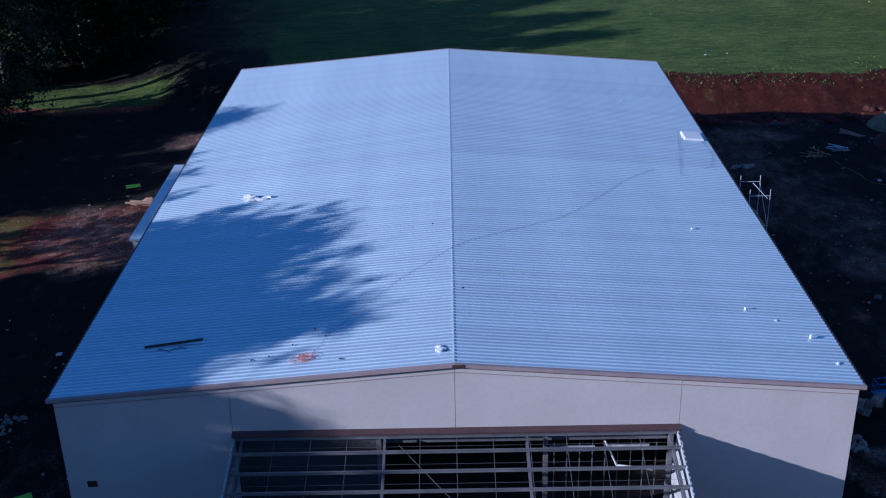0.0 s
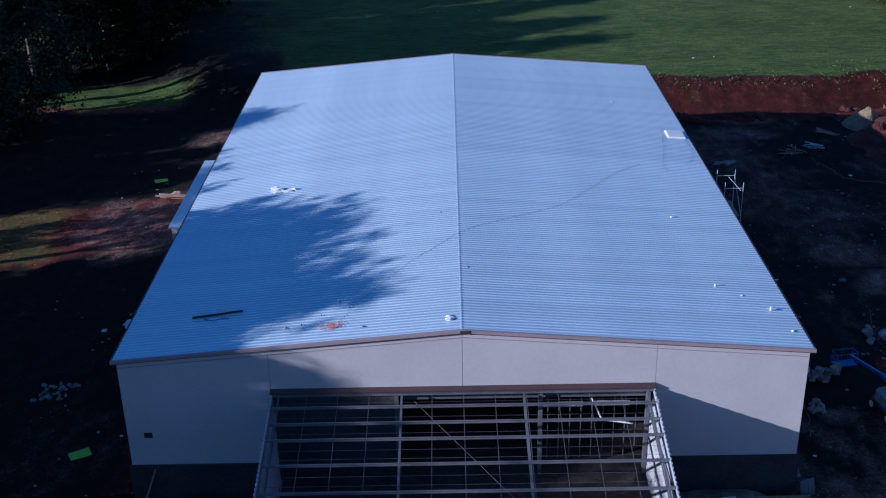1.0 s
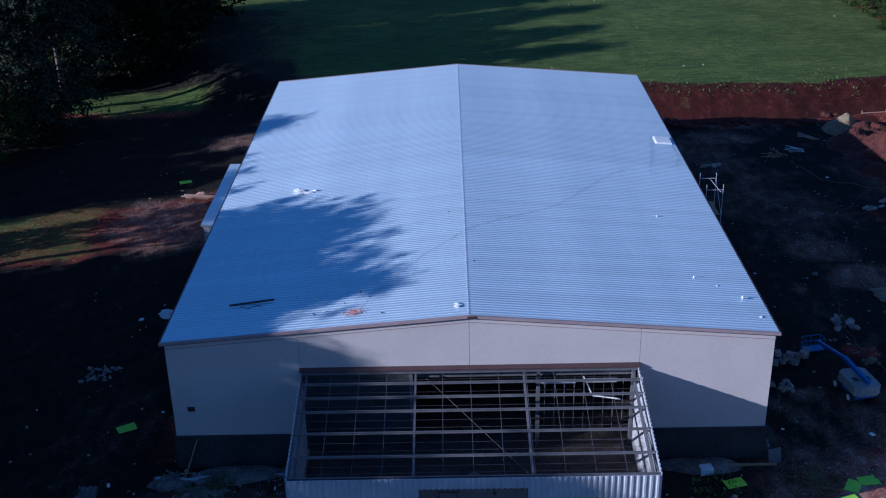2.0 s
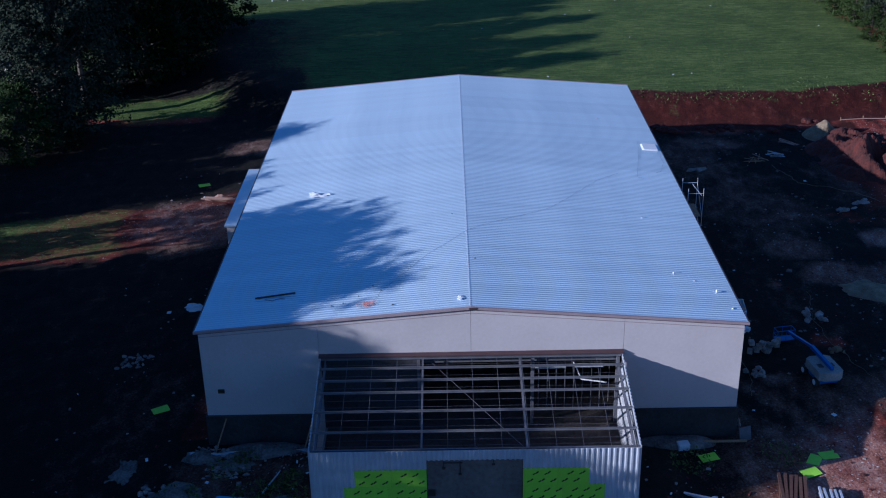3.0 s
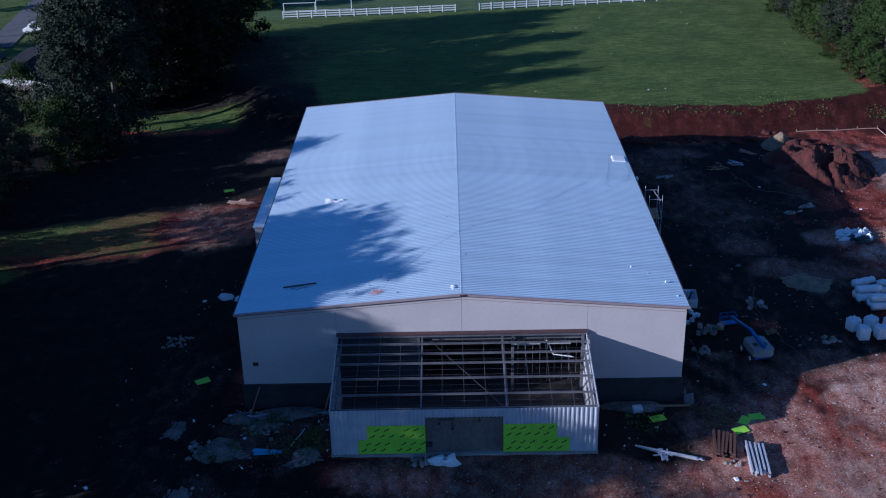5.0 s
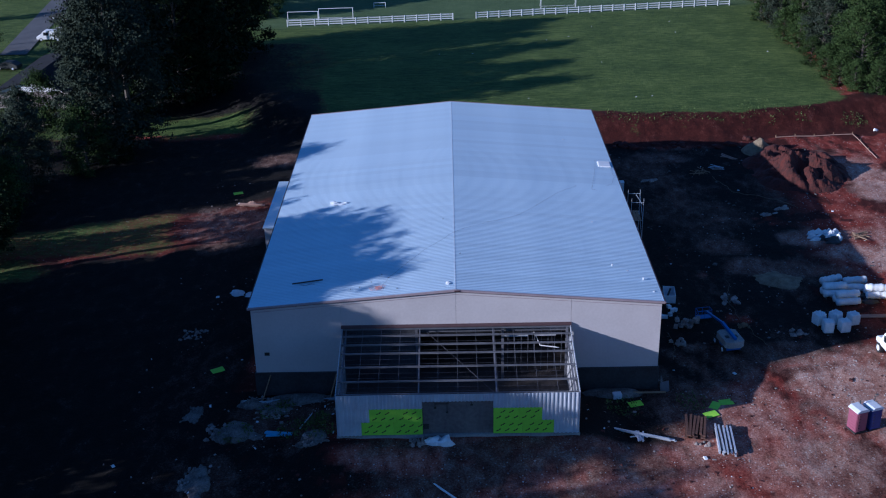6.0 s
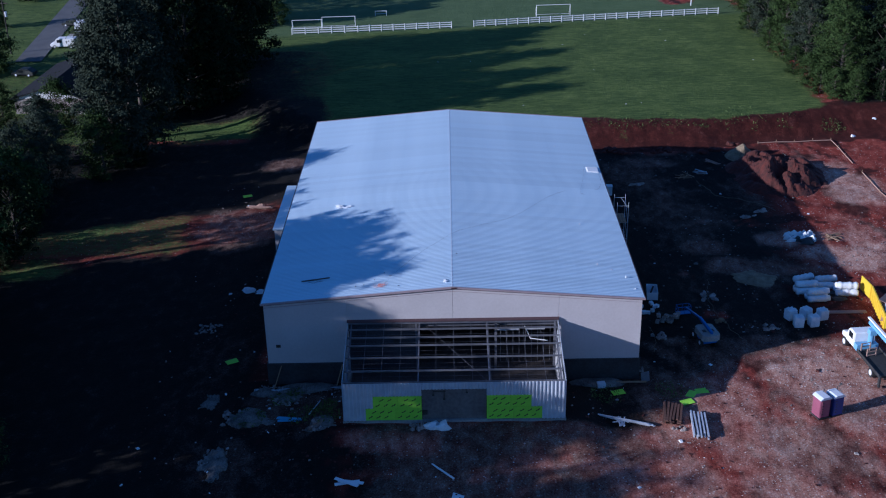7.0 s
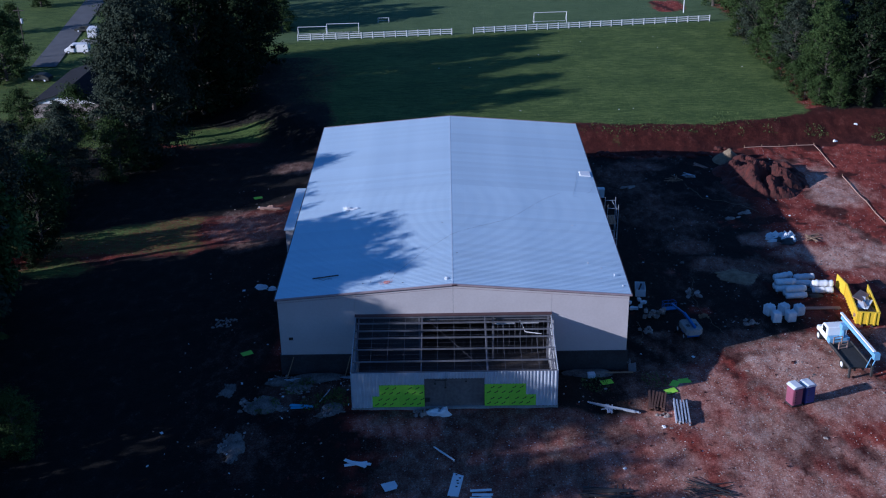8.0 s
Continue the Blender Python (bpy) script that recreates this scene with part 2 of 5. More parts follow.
    if 17 < x < 44 and -4 < y < 66:  # mud along the hall, darkened out to the edge of its cast shadow
        shade_litter = max(shade_litter, 0.95 * smooth_step(47, 36, x + 2 * w) * smooth_step(66, 62, y + w) * smooth_step(-2.5, 0.5, y + 0.6 * w - 0.37 * (x - 18.3)) * smooth_step(-0.95, -0.5, noise.noise((x * 0.2, y * 0.2, 71)) + 0.4 * noise.noise((x * 0.9, y * 0.9, 73))))
    if -20 < x < 24 and -40 < y < -9:  # patches of soil and leaves, darkened to help paint the trees' shade
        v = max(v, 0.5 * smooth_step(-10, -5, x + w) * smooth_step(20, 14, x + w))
        shade_litter = max(shade_litter, (0.80 - 0.12 * smooth_step(-2, 10, x)) * smooth_step(20, 12, x + 2 * w) * smooth_step(-0.4, 0.0, noise.noise((x * 0.16, y * 0.3, 81)) + 0.4 * noise.noise((x * 0.8, y * 0.9, 83))) * smooth_step(-39, -31, y + 2 * w))
    return g * (1 - 0.75 * shade_litter), v * (1 - 0.62 * shade_litter), wet, shade_litter


def ground_mat():
    m = bpy.data.materials.new("earth_and_grass")
    m.use_nodes = True
    n, l = m.node_tree.nodes, m.node_tree.links
    p = n["Principled BSDF"]
    tc = n.new("ShaderNodeTexCoord")

    def nz(scale, detail=5, rough=0.6, stretch=None, turn=8):
        t = n.new("ShaderNodeTexNoise")
        t.inputs["Scale"].default_value, t.inputs["Detail"].default_value, t.inputs["Roughness"].default_value = scale, detail, rough
        src = tc.outputs["Object"]
        if stretch:
            mp = n.new("ShaderNodeMapping")
            mp.inputs["Scale"].default_value = stretch
            mp.inputs["Rotation"].default_value = (0, 0, radians(turn))
            l.new(src, mp.inputs["Vector"])
            src = mp.outputs[0]
        l.new(src, t.inputs["Vector"])
        return t.outputs["Fac"]

    def ramp(fac, stops):
        r = n.new("ShaderNodeValToRGB")
        e = r.color_ramp.elements
        e[0].position, e[0].color = stops[0][0], (*stops[0][1], 1)
        e[1].position, e[1].color = stops[-1][0], (*stops[-1][1], 1)
        for pos, col in stops[1:-1]:
            e.new(pos).color = (*col, 1)
        l.new(fac, r.inputs["Fac"])
        return r.outputs["Color"]

    def mix(fac, a, b):
        x = n.new("ShaderNodeMix")
        x.data_type = "RGBA"
        l.new(fac, x.inputs["Factor"])
        l.new(a, x.inputs["A"])
        l.new(b, x.inputs["B"])
        return x.outputs["Result"]

    def calc(op, a, b):
        x = n.new("ShaderNodeMath")
        x.operation = op
        for i, v in enumerate((a, b)):
            if isinstance(v, (int, float)):
                x.inputs[i].default_value = v
            else:
                l.new(v, x.inputs[i])
        return x.outputs[0]

    def edge(name, sharp, wobble):
        at = n.new("ShaderNodeAttribute")
        at.attribute_name = name
        v = calc("ADD", at.outputs["Fac"], calc("MULTIPLY", calc("SUBTRACT", wobble, 0.5), 0.9))
        r = n.new("ShaderNodeMapRange")
        r.inputs["From Min"].default_value, r.inputs["From Max"].default_value = 0.5 - sharp, 0.5 + sharp
        l.new(v, r.inputs["Value"])
        return r.outputs[0]

    coarse, mid, fine = nz(0.12), nz(0.9, 6, 0.66, (1.0, 0.62, 1), -24), nz(6.0, 5, 0.7)
    grit = nz(26.0, 3, 0.7)
    spread = calc("ADD", calc("MULTIPLY", mid, 0.42), calc("ADD", calc("MULTIPLY", fine, 0.36), calc("MULTIPLY", grit, 0.22)))
    dirt = ramp(spread, [(0.38, (0.050, 0.009, 0.006)), (0.47, (0.15, 0.026, 0.016)), (0.54, (0.235, 0.048, 0.030)), (0.63, (0.42, 0.125, 0.088))])
    pale = ramp(spread, [(0.38, (0.13, 0.045, 0.032)), (0.47, (0.33, 0.165, 0.118)), (0.54, (0.46, 0.275, 0.205)), (0.63, (0.66, 0.52, 0.43))])
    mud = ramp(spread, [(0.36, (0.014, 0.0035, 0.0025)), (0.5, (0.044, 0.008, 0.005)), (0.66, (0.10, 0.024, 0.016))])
    # wood-floor tone kept near black so that it doubles as painted shade
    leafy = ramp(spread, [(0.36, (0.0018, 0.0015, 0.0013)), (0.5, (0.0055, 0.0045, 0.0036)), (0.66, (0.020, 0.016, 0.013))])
    tuft = calc("ADD", calc("MULTIPLY", coarse, 0.16), calc("ADD", calc("MULTIPLY", nz(1.3, 6, 0.8, (0.35, 1.7, 1)), 0.42), calc("MULTIPLY", nz(5.5, 4, 0.8), 0.42)))
    grass = ramp(tuft, [(0.40, (0.017, 0.032, 0.007)), (0.47, (0.050, 0.082, 0.017)), (0.53, (0.085, 0.120, 0.025)), (0.60, (0.165, 0.20, 0.055))])
    cells = n.new("ShaderNodeTexVoronoi")
    cells.inputs["Scale"].default_value = 4.5
    l.new(tc.outputs["Object"], cells.inputs["Vector"])
    pick = n.new("ShaderNodeSeparateColor")
    l.new(cells.outputs["Color"], pick.inputs["Color"])
    stones = ramp(pick.outputs["Green"], [(0.0, (0.20, 0.13, 0.105)), (0.6, (0.50, 0.41, 0.35)), (1.0, (0.74, 0.68, 0.62))])
    near = calc("LESS_THAN", cells.outputs["Distance"], 0.32)
    pale = mix(calc("MULTIPLY", near, calc("GREATER_THAN", pick.outputs["Red"], 0.45)), pale, stones)
    dirt = mix(calc("MULTIPLY", near, calc("GREATER_THAN", pick.outputs["Red"], 0.88)), dirt, stones)
    turf = ramp(tuft, [(0.40, (0.050, 0.082, 0.030)), (0.50, (0.078, 0.118, 0.045)), (0.60, (0.115, 0.160, 0.068))])
    at = n.new("ShaderNodeAttribute")
    at.attribute_name = "lawn"
    grass = mix(at.outputs["Fac"], grass, turf)
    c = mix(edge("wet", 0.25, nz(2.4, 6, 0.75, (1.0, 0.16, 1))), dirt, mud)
    c = mix(edge("shade_litter", 0.3, mid), c, leafy)
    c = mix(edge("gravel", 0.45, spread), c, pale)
    c = mix(edge("grass", 0.18, nz(2.2, 6, 0.7)), c, grass)
    l.new(c, p.inputs["Base Color"])
    p.inputs["Roughness"].default_value = 0.95
    p.inputs["Specular IOR Level"].default_value = 0.2
    bp = n.new("ShaderNodeBump")
    bp.inputs["Strength"].default_value, bp.inputs["Distance"].default_value = 0.8, 0.12
    l.new(calc("ADD", calc("MULTIPLY", nz(1.6, 8, 0.7), 1.0), calc("MULTIPLY", nz(9, 3), 0.3)), bp.inputs["Height"])
    l.new(bp.outputs[0], p.inputs["Normal"])
    return m


def build_ground():
    def axis(lo, hi, step, far):
        inner = np.arange(lo, hi + step / 2, step)
        out = np.array([8, 20, 45, 90, 180, 400, 1000, far])
        return np.r_[(lo - out)[::-1], inner, hi + out]

    xs, ys = axis(-100, 84, 0.8, 3000), axis(-118, 190, 0.8, 3000)
    k = len(xs)
    verts, grass, gravel, wet, shade_litter, lawn = [], [], [], [], [], []
    for y in ys:
        for x in xs:
            verts.append((x, y, ground_z(x, y) if abs(x) < 300 and abs(y) < 400 else 0.0))
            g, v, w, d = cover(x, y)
            grass.append(g), gravel.append(v), wet.append(w), shade_litter.append(d)
            lawn.append(smooth_step(-1.5, 1.5, y - (133.2 + 0.14 * x) + noise.noise((x * 0.4, y * 0.4, 3))) * smooth_step(-44, -36, x))
    faces = [(j * k + i, j * k + i + 1, (j + 1) * k + i + 1, (j + 1) * k + i) for j in range(len(ys) - 1) for i in range(k - 1)]
    me = bpy.data.meshes.new("ground")
    me.from_pydata(verts, [], faces)
    for nm, vals in (("grass", grass), ("gravel", gravel), ("wet", wet), ("shade_litter", shade_litter), ("lawn", lawn)):
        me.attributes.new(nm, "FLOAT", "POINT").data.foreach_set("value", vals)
    for f in me.polygons:
        f.use_smooth = True
    me.materials.append(ground_mat())
    tagged(new("ground", me), "red clay building site with a grass field behind a cut bank", "ground", kind="structure")


build_ground()

# ---- the hall ----
HW, HL, EAVE, RIDGE, SLAB = 18.3, 54.2, 7.0, 8.52, -0.65
WALL0 = 0.42
hall = thing("metal_hall", pose(0, 0, 0), "long grey metal hall with a low silver gable roof", "building", kind="structure")


def gable_z(x):
    return RIDGE - (RIDGE - EAVE) * abs(x) / HW


def wall_panel(x0, x1, y0, y1, z0):
    """A gable wall piece with its top on the roof slope."""
    bm = bmesh.new()
    prism(bm, [(x0, z0), (x1, z0), (x1, gable_z(x1) - 0.12), (x0, gable_z(x0) - 0.12)], y0, y1)
    return bm


W = HW - 0.1
for x0, x1 in ((-W, -10.22), (10.22, W)):
    part("wall_panel", wall_panel(x0, x1, 0.06, 0.26, WALL0), M_WALL, hall)
for x0, x1 in ((-10.20, -0.01), (0.01, 10.20)):
    part("wall_panel", wall_panel(x0, x1, 0.06, 0.26, 4.86), M_WALL, hall)
# hall wall given a darker tone here to paint the shade inside the annex
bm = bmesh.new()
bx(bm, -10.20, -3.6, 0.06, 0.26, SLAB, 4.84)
part("wall_panel", bm, M_SHADEWALL, hall, "wall panel inside the annex, darkened to imitate shade")
for x0, x1 in ((-W, -0.01), (0.01, W)):
    part("wall_panel", wall_panel(x0, x1, HL - 0.26, HL - 0.06, WALL0), M_WALL, hall)
for sx in (-1, 1):
    for k in range(6):
        bm = bmesh.new()
        y0 = 0.28 + k * (HL - 0.56) / 6
        bx(bm, min(sx * W, sx * (W - 0.2)), max(sx * W, sx * (W - 0.2)), y0, y0 + (HL - 0.56) / 6 - 0.02, WALL0, EAVE - 0.1)
        part("wall_panel", bm, M_WALL, hall)
bm = bmesh.new()
bx(bm, -W - 0.12, -10.4, -0.12, 0.3, SITE - 0.8, WALL0)
bx(bm, 10.4, W + 0.12, -0.12, 0.3, SITE - 0.8, WALL0)
bx(bm, -W - 0.12, W + 0.12, HL - 0.3, HL + 0.12, SITE - 0.8, WALL0)
for sx in (-1, 1):
    bx(bm, min(sx * (W - 0.3), sx * (W + 0.12)), max(sx * (W - 0.3), sx * (W + 0.12)), 0.3, HL - 0.3, SITE - 0.8, WALL0)
part("foundation", bm, M_MEMB, hall, "dark damp-proofed foundation wall")
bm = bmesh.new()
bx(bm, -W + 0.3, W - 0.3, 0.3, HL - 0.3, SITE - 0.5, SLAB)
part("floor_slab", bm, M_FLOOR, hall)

# roof: two slopes of ribbed panels, each panel with three ribs
RIB = 0.3048
N_PAN = int(HL / (3 * RIB))
PAN = HL / N_PAN
SLEN = math.hypot(HW + 0.12, RIDGE - EAVE)
PITCH = math.degrees(math.atan2(RIDGE - EAVE, HW))
bm = bmesh.new()
prof = []
for r in range(3):
    c = (r + 0.5) * PAN / 3
    prof += [(c - 0.046, 0.0), (c - 0.013, 0.047), (c + 0.013, 0.047), (c + 0.040, 0.0)]
prof = [(0.0, 0.0)] + prof + [(PAN - 0.004, 0.0), (PAN - 0.004, -0.02), (0.0, -0.02)]
prism(bm, prof, 0.0, SLEN, "x")
pan_mesh = done(bm, "roof_panel", M_ROOF)
pan_mesh2 = pan_mesh.copy()
pan_mesh2.materials[0] = M_ROOF2
for sx in (-1, 1):
    slope = new("roof_slope")
    slope.parent = hall
    slope.matrix_basis = pose(0, 0, RIDGE, 0, PITCH if sx > 0 else -PITCH, 0)
    for k in range(N_PAN):
        ob = new("roof_panel", pan_mesh if k * PAN < 27 or (sx > 0 and k * PAN > 48) else pan_mesh2)
        ob.parent = slope
        ob.matrix_basis = pose(0 if sx > 0 else -SLEN, k * PAN, 0)
bm = bmesh.new()
prism(bm, [(-0.06, 0.012), (-0.01, 0.024), (0.02, 0.022), (0.06, 0.010), (0.06, -0.03), (-0.06, -0.03)], -0.05, HL + 0.05)
cap = part("ridge_cap", bm, M_GALV, hall)
cap.matrix_basis = pose(0, 0, RIDGE)
for y0, y1 in ((-0.10, 0.04), (HL - 0.04, HL + 0.10)):
    for sx in (-1, 1):
        bm = bmesh.new()
        e = sx * (HW + 0.16)
        prism(bm, [(0, RIDGE - 0.11), (0, RIDGE + 0.065), (e, EAVE + 0.06), (e, EAVE - 0.11)], y0 - 0.03 * (y0 < 0), y1)
        part("rake_trim", bm, M_TRIM, hall, "mauve-brown folded metal trim")
        # dark strip that paints the shadow line below the trim
        bm = bmesh.new()
        prism(bm, [(0, RIDGE - 0.17), (0, RIDGE - 0.112), (e, EAVE - 0.112), (e, EAVE - 0.17)], y0 + 0.02, y1)
        part("trim_shadow_line", bm, M_DTRIM, hall, "dark strip standing in for the shadow under the trim")
        if y0 < 0:
            bm = bmesh.new()
            e = sx * W
            prism(bm, [(0, RIDGE - 0.47), (0, RIDGE - 0.435), (e, gable_z(e) - 0.435), (e, gable_z(e) - 0.47)], 0.035, 0.058)
            part("panel_capping", bm, M_TRIM, hall)
for sx in (-1, 1):
    bm = bmesh.new()
    prism(bm, [(sx * (HW + 0.1), EAVE - 0.05), (sx * (HW + 0.24), EAVE - 0.03), (sx * (HW + 0.24), EAVE - 0.18), (sx * (HW + 0.1), EAVE - 0.2)], 0.06, HL - 0.06)
    part("gutter", bm, M_DTRIM, hall, "dark metal eave gutter")

bm = bmesh.new()
bx(bm, -0.10, 0.42, -0.16, -0.132, RIDGE - 0.13, RIDGE + 0.03)
part("joint_plate", bm, M_DTRIM, hall, "brown cover plate at the ridge end")

# ---- the unfinished front annex ----
AX, AY = 10.12, -8.7
annex = thing("front_annex", pose(0, 0, 0), "unfinished steel-framed lean-to annex with an open roof", "annex", kind="structure")


def lean_z(y):
    return 4.93 + 0.187 * y


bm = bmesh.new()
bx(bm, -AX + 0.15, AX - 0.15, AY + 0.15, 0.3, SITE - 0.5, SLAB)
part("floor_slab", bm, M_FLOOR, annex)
bm = bmesh.new()
bx(bm, -AX - 0.1, AX + 0.1, AY - 0.1, AY + 0.14, SITE - 0.5, SLAB + 0.03)
for sx in (-1, 1):
    bx(bm, min(sx * (AX - 0.14), sx * (AX + 0.1)), max(sx * (AX - 0.14), sx * (AX + 0.1)), AY + 0.15, -0.13, SITE - 0.5, SLAB + 0.03)
part("foundation", bm, M_CONC, annex)
for y in (-0.16, -1.11, -2.29, -3.43, -5.15, -6.94, -8.5):
    bm = bmesh.new()
    z = lean_z(y)
    prism(bm, [(y - 0.06, z), (y + 0.02, z), (y + 0.02, z - 0.19), (y + 0.09, z - 0.19), (y + 0.09, z - 0.178), (y + 0.03, z - 0.178), (y + 0.03, z + 0.012), (y - 0.06, z + 0.012)], -AX + 0.05, AX - 0.05, "x")
    part("purlin", bm, M_PURL, annex)
for x in (-9.8, -3.25, 3.25, 9.8):
    bm = bmesh.new()
    for dz, w in ((-0.21, 0.12), (-0.55, 0.12)):
        beam(bm, (x, -0.1, lean_z(-0.1) + dz), (x, AY + 0.2, lean_z(AY + 0.2) + dz), w, 0.016)
    beam(bm, (x, -0.1, lean_z(-0.1) - 0.38), (x, AY + 0.2, lean_z(AY + 0.2) - 0.38), 0.012, 0.33)
    part("rafter", bm, M_PURL, annex)
    bm = bmesh.new()
    bx(bm, x - 0.1, x + 0.1, AY + 0.18, AY + 0.4, SLAB, lean_z(AY + 0.3) - 0.56)
    part("column", bm, M_PURL, annex)
for i in range(1, 12):
    x = -9.97 + i * 1.668
    bm = bmesh.new()
    beam(bm, (x, -0.15, lean_z(-0.15) - 0.213), (x, AY + 0.15, lean_z(AY + 0.15) - 0.213), 0.024, 0.004)
    part("ceiling_band", bm, M_PURL, annex)
for y in (-0.62, -1.7, -2.85, -4.0, -4.6, -5.75, -6.35, -7.5, -8.0):
    bm = bmesh.new()
    bx(bm, -AX + 0.1, AX - 0.1, y - 0.009, y + 0.009, lean_z(y) - 0.219, lean_z(y) - 0.216)
    part("ceiling_band", bm, M_PURL, annex)
bm = bmesh.new()
beam(bm, (-2.6, -0.5, lean_z(-0.5) - 0.24), (3.1, -8.3, lean_z(-8.3) - 0.24), 0.016, 0.016)
part("brace_rod", bm, M_PURL, annex)
bm = bmesh.new()
prism(bm, [(-0.22, 4.94), (0.058, 5.06), (0.058, 5.14), (-0.22, 5.02)], -AX - 0.12, AX + 0.12, "x")
part("flashing", bm, M_DTRIM, annex, "dark brown wall flashing")


def corrugated(length, height, pitch=0.3, deep=0.06):
    """A standing sheet of trapezoid ribs: x along, z up, ribs towards -y."""
    pts = [(0.0, 0.0)]
    k = int(length / pitch)
    step = length / k
    for i in range(k):
        c = (i + 0.5) * step
        pts += [(c - 0.09, 0), (c - 0.05, -deep), (c + 0.05, -deep), (c + 0.09, 0)]
    pts += [(length, 0.0), (length, 0.012), (0.0, 0.012)]
    bm = bmesh.new()
    prism(bm, pts, 0.0, height, "z")
    return bm


TOP = lean_z(AY) + 0.02
for x0, x1, z0, z1 in ((-AX, -8.1, SLAB, TOP), (-8.1, -7.4, 0.68, TOP), (-7.4, -2.95, 1.96, TOP), (-2.95, 2.95, 2.63, TOP), (2.95, 7.03, 1.94, TOP), (7.03, 8.03, 0.69, TOP), (8.03, AX, SLAB, TOP)):
    sheet = part("wall_sheet", corrugated(x1 - x0 - 0.004, z1 - z0), M_GALV, annex, "ribbed silver metal sheet")
    sheet.matrix_basis = pose(x0, AY, z0)
for sx in (-1, 1):
    bm = corrugated(-AY - 0.1, 1.0)
    for v in bm.verts:
        y = AY + 0.02 + v.co.x if sx > 0 else -0.1 - v.co.x
        if v.co.z > 0.5:
            v.co.z = lean_z(y) + 0.02 - SLAB
    sheet = part("wall_sheet", bm, M_GALV, annex)
    sheet.matrix_basis = pose(AX, AY + 0.02, SLAB, 0, 0, 90) if sx > 0 else pose(-AX, -0.1, SLAB, 0, 0, -90)


def green_board(x0, x1, z0, z1, seed):
    bm = bmesh.new()
    bx(bm, 0, x1 - x0 - 0.006, 0, 0.012, 0, z1 - z0 - 0.006)
    ob = part("sheathing_board", bm, M_GREEN, annex, "bright green sheathing board with black printed marks")
    ob.matrix_basis = pose(x0, AY + 0.0, z0)
    rnd = random.Random(seed)
    bm = bmesh.new()
    x = 0.25
    while x < x1 - x0 - 0.35:
        for row in range(2):
            px, pz = x + 0.35 * row, 0.22 + 0.55 * row
            if px < x1 - x0 - 0.4:
                for a, b, w in (((0, 0), (0.16, 0.10), 0.09), ((0.14, 0.08), (0.27, 0.10), 0.05), ((0.22, 0.12), (0.36, 0.24), 0.10)):
                    beam(bm, (px + a[0], -0.004, pz + a[1]), (px + b[0], -0.004, pz + b[1]), 0.004, w)
        x += 0.72
    part("printed_mark", bm, M_BLACK, ob)


for i, (x0, x1, z0, z1) in enumerate(((-8.1, -5.4, SLAB + 0.05, 0.66), (-5.4, -2.96, SLAB + 0.05, 0.66), (-7.4, -5.15, 0.66, 1.95), (-5.15, -2.96, 0.66, 1.95),
                                      (2.96, 5.4, SLAB + 0.05, 0.67), (5.4, 8.03, SLAB + 0.05, 0.67), (2.96, 5.1, 0.67, 1.93), (5.1, 7.03, 0.67, 1.93))):
    green_board(x0, x1, z0, z1, i)


# ---- trees ----
def tree_meshes(seed, height, radius, leaves, leaf, crown0=0.25, material=M_LEAF):
    """A trunk with limbs, and a crown of leaf clusters about the limb ends."""
    rnd = random.Random(seed)
    bm = bmesh.new()
    top = Vector((rnd.uniform(-0.4, 0.4), rnd.uniform(-0.4, 0.4), height * 0.8))
    bar(bm, (0, 0, -0.5), (top.x * 0.4, top.y * 0.4, height * 0.4), height * 0.022, 7, height * 0.015)
    bar(bm, (top.x * 0.4, top.y * 0.4, height * 0.4), top, height * 0.015, 6, height * 0.004)
    lobes = []
    for i in range(36):
        u = i / 35
        z = height * (crown0 + (0.95 - crown0) * u)
        wide = radius * (math.sin(math.pi * (0.18 + 0.80 * u)) ** 0.7) * rnd.uniform(0.55, 1.0)
        a = i * 2.4 + rnd.uniform(-0.5, 0.5)
        e = Vector((math.cos(a) * wide * 0.75, math.sin(a) * wide * 0.75, z))
        bar(bm, (top.x * u * 0.6, top.y * u * 0.6, z * 0.75), e, height * 0.006, 4, height * 0.002)
        lobes.append((e, radius * rnd.uniform(0.2, 0.4)))
    trunk = done(bm, "trunk", M_BARK)
    r = np.random.RandomState(seed)
    sprays = 20
    per = leaves // (len(lobes) * sprays)
    vs = []
    for c, rad in lobes:
        d = r.normal(size=(sprays, 3)) + np.array((0, 0, 0.25))
        d /= np.linalg.norm(d, axis=1)[:, None]
        ends = np.array(c) + d * (rad * r.uniform(0.25, 1.45, sprays))[:, None] * np.array((1, 1, 0.7))
        size = np.repeat(rad * r.uniform(0.10, 0.30, sprays), per)[:, None]
        ends, d = np.repeat(ends, per, 0), np.repeat(d, per, 0)
        k = len(ends)
        off = r.normal(size=(k, 3)) * np.array((1, 1, 0.55))
        q = ends + off * size - d * np.abs(r.normal(size=(k, 1))) * size * 0.8
        up = d * 0.7 + off * 0.25 + np.array((0, 0, 0.5)) + r.normal(size=(k, 3)) * 0.45
        u = np.cross(up, r.normal(size=(k, 3)))
        u /= np.linalg.norm(u, axis=1)[:, None]
        w = np.cross(u, up)
        w /= np.linalg.norm(w, axis=1)[:, None] + 1e-6
        s = (leaf * r.uniform(0.5, 1.3, k))[:, None]
        vs.append(np.stack([q - u * s, q + w * s * 0.6, q + u * s, q - w * s * 0.6], 1))
    vs = np.concatenate(vs).reshape(-1, 3)
    me = bpy.data.meshes.new("crown")
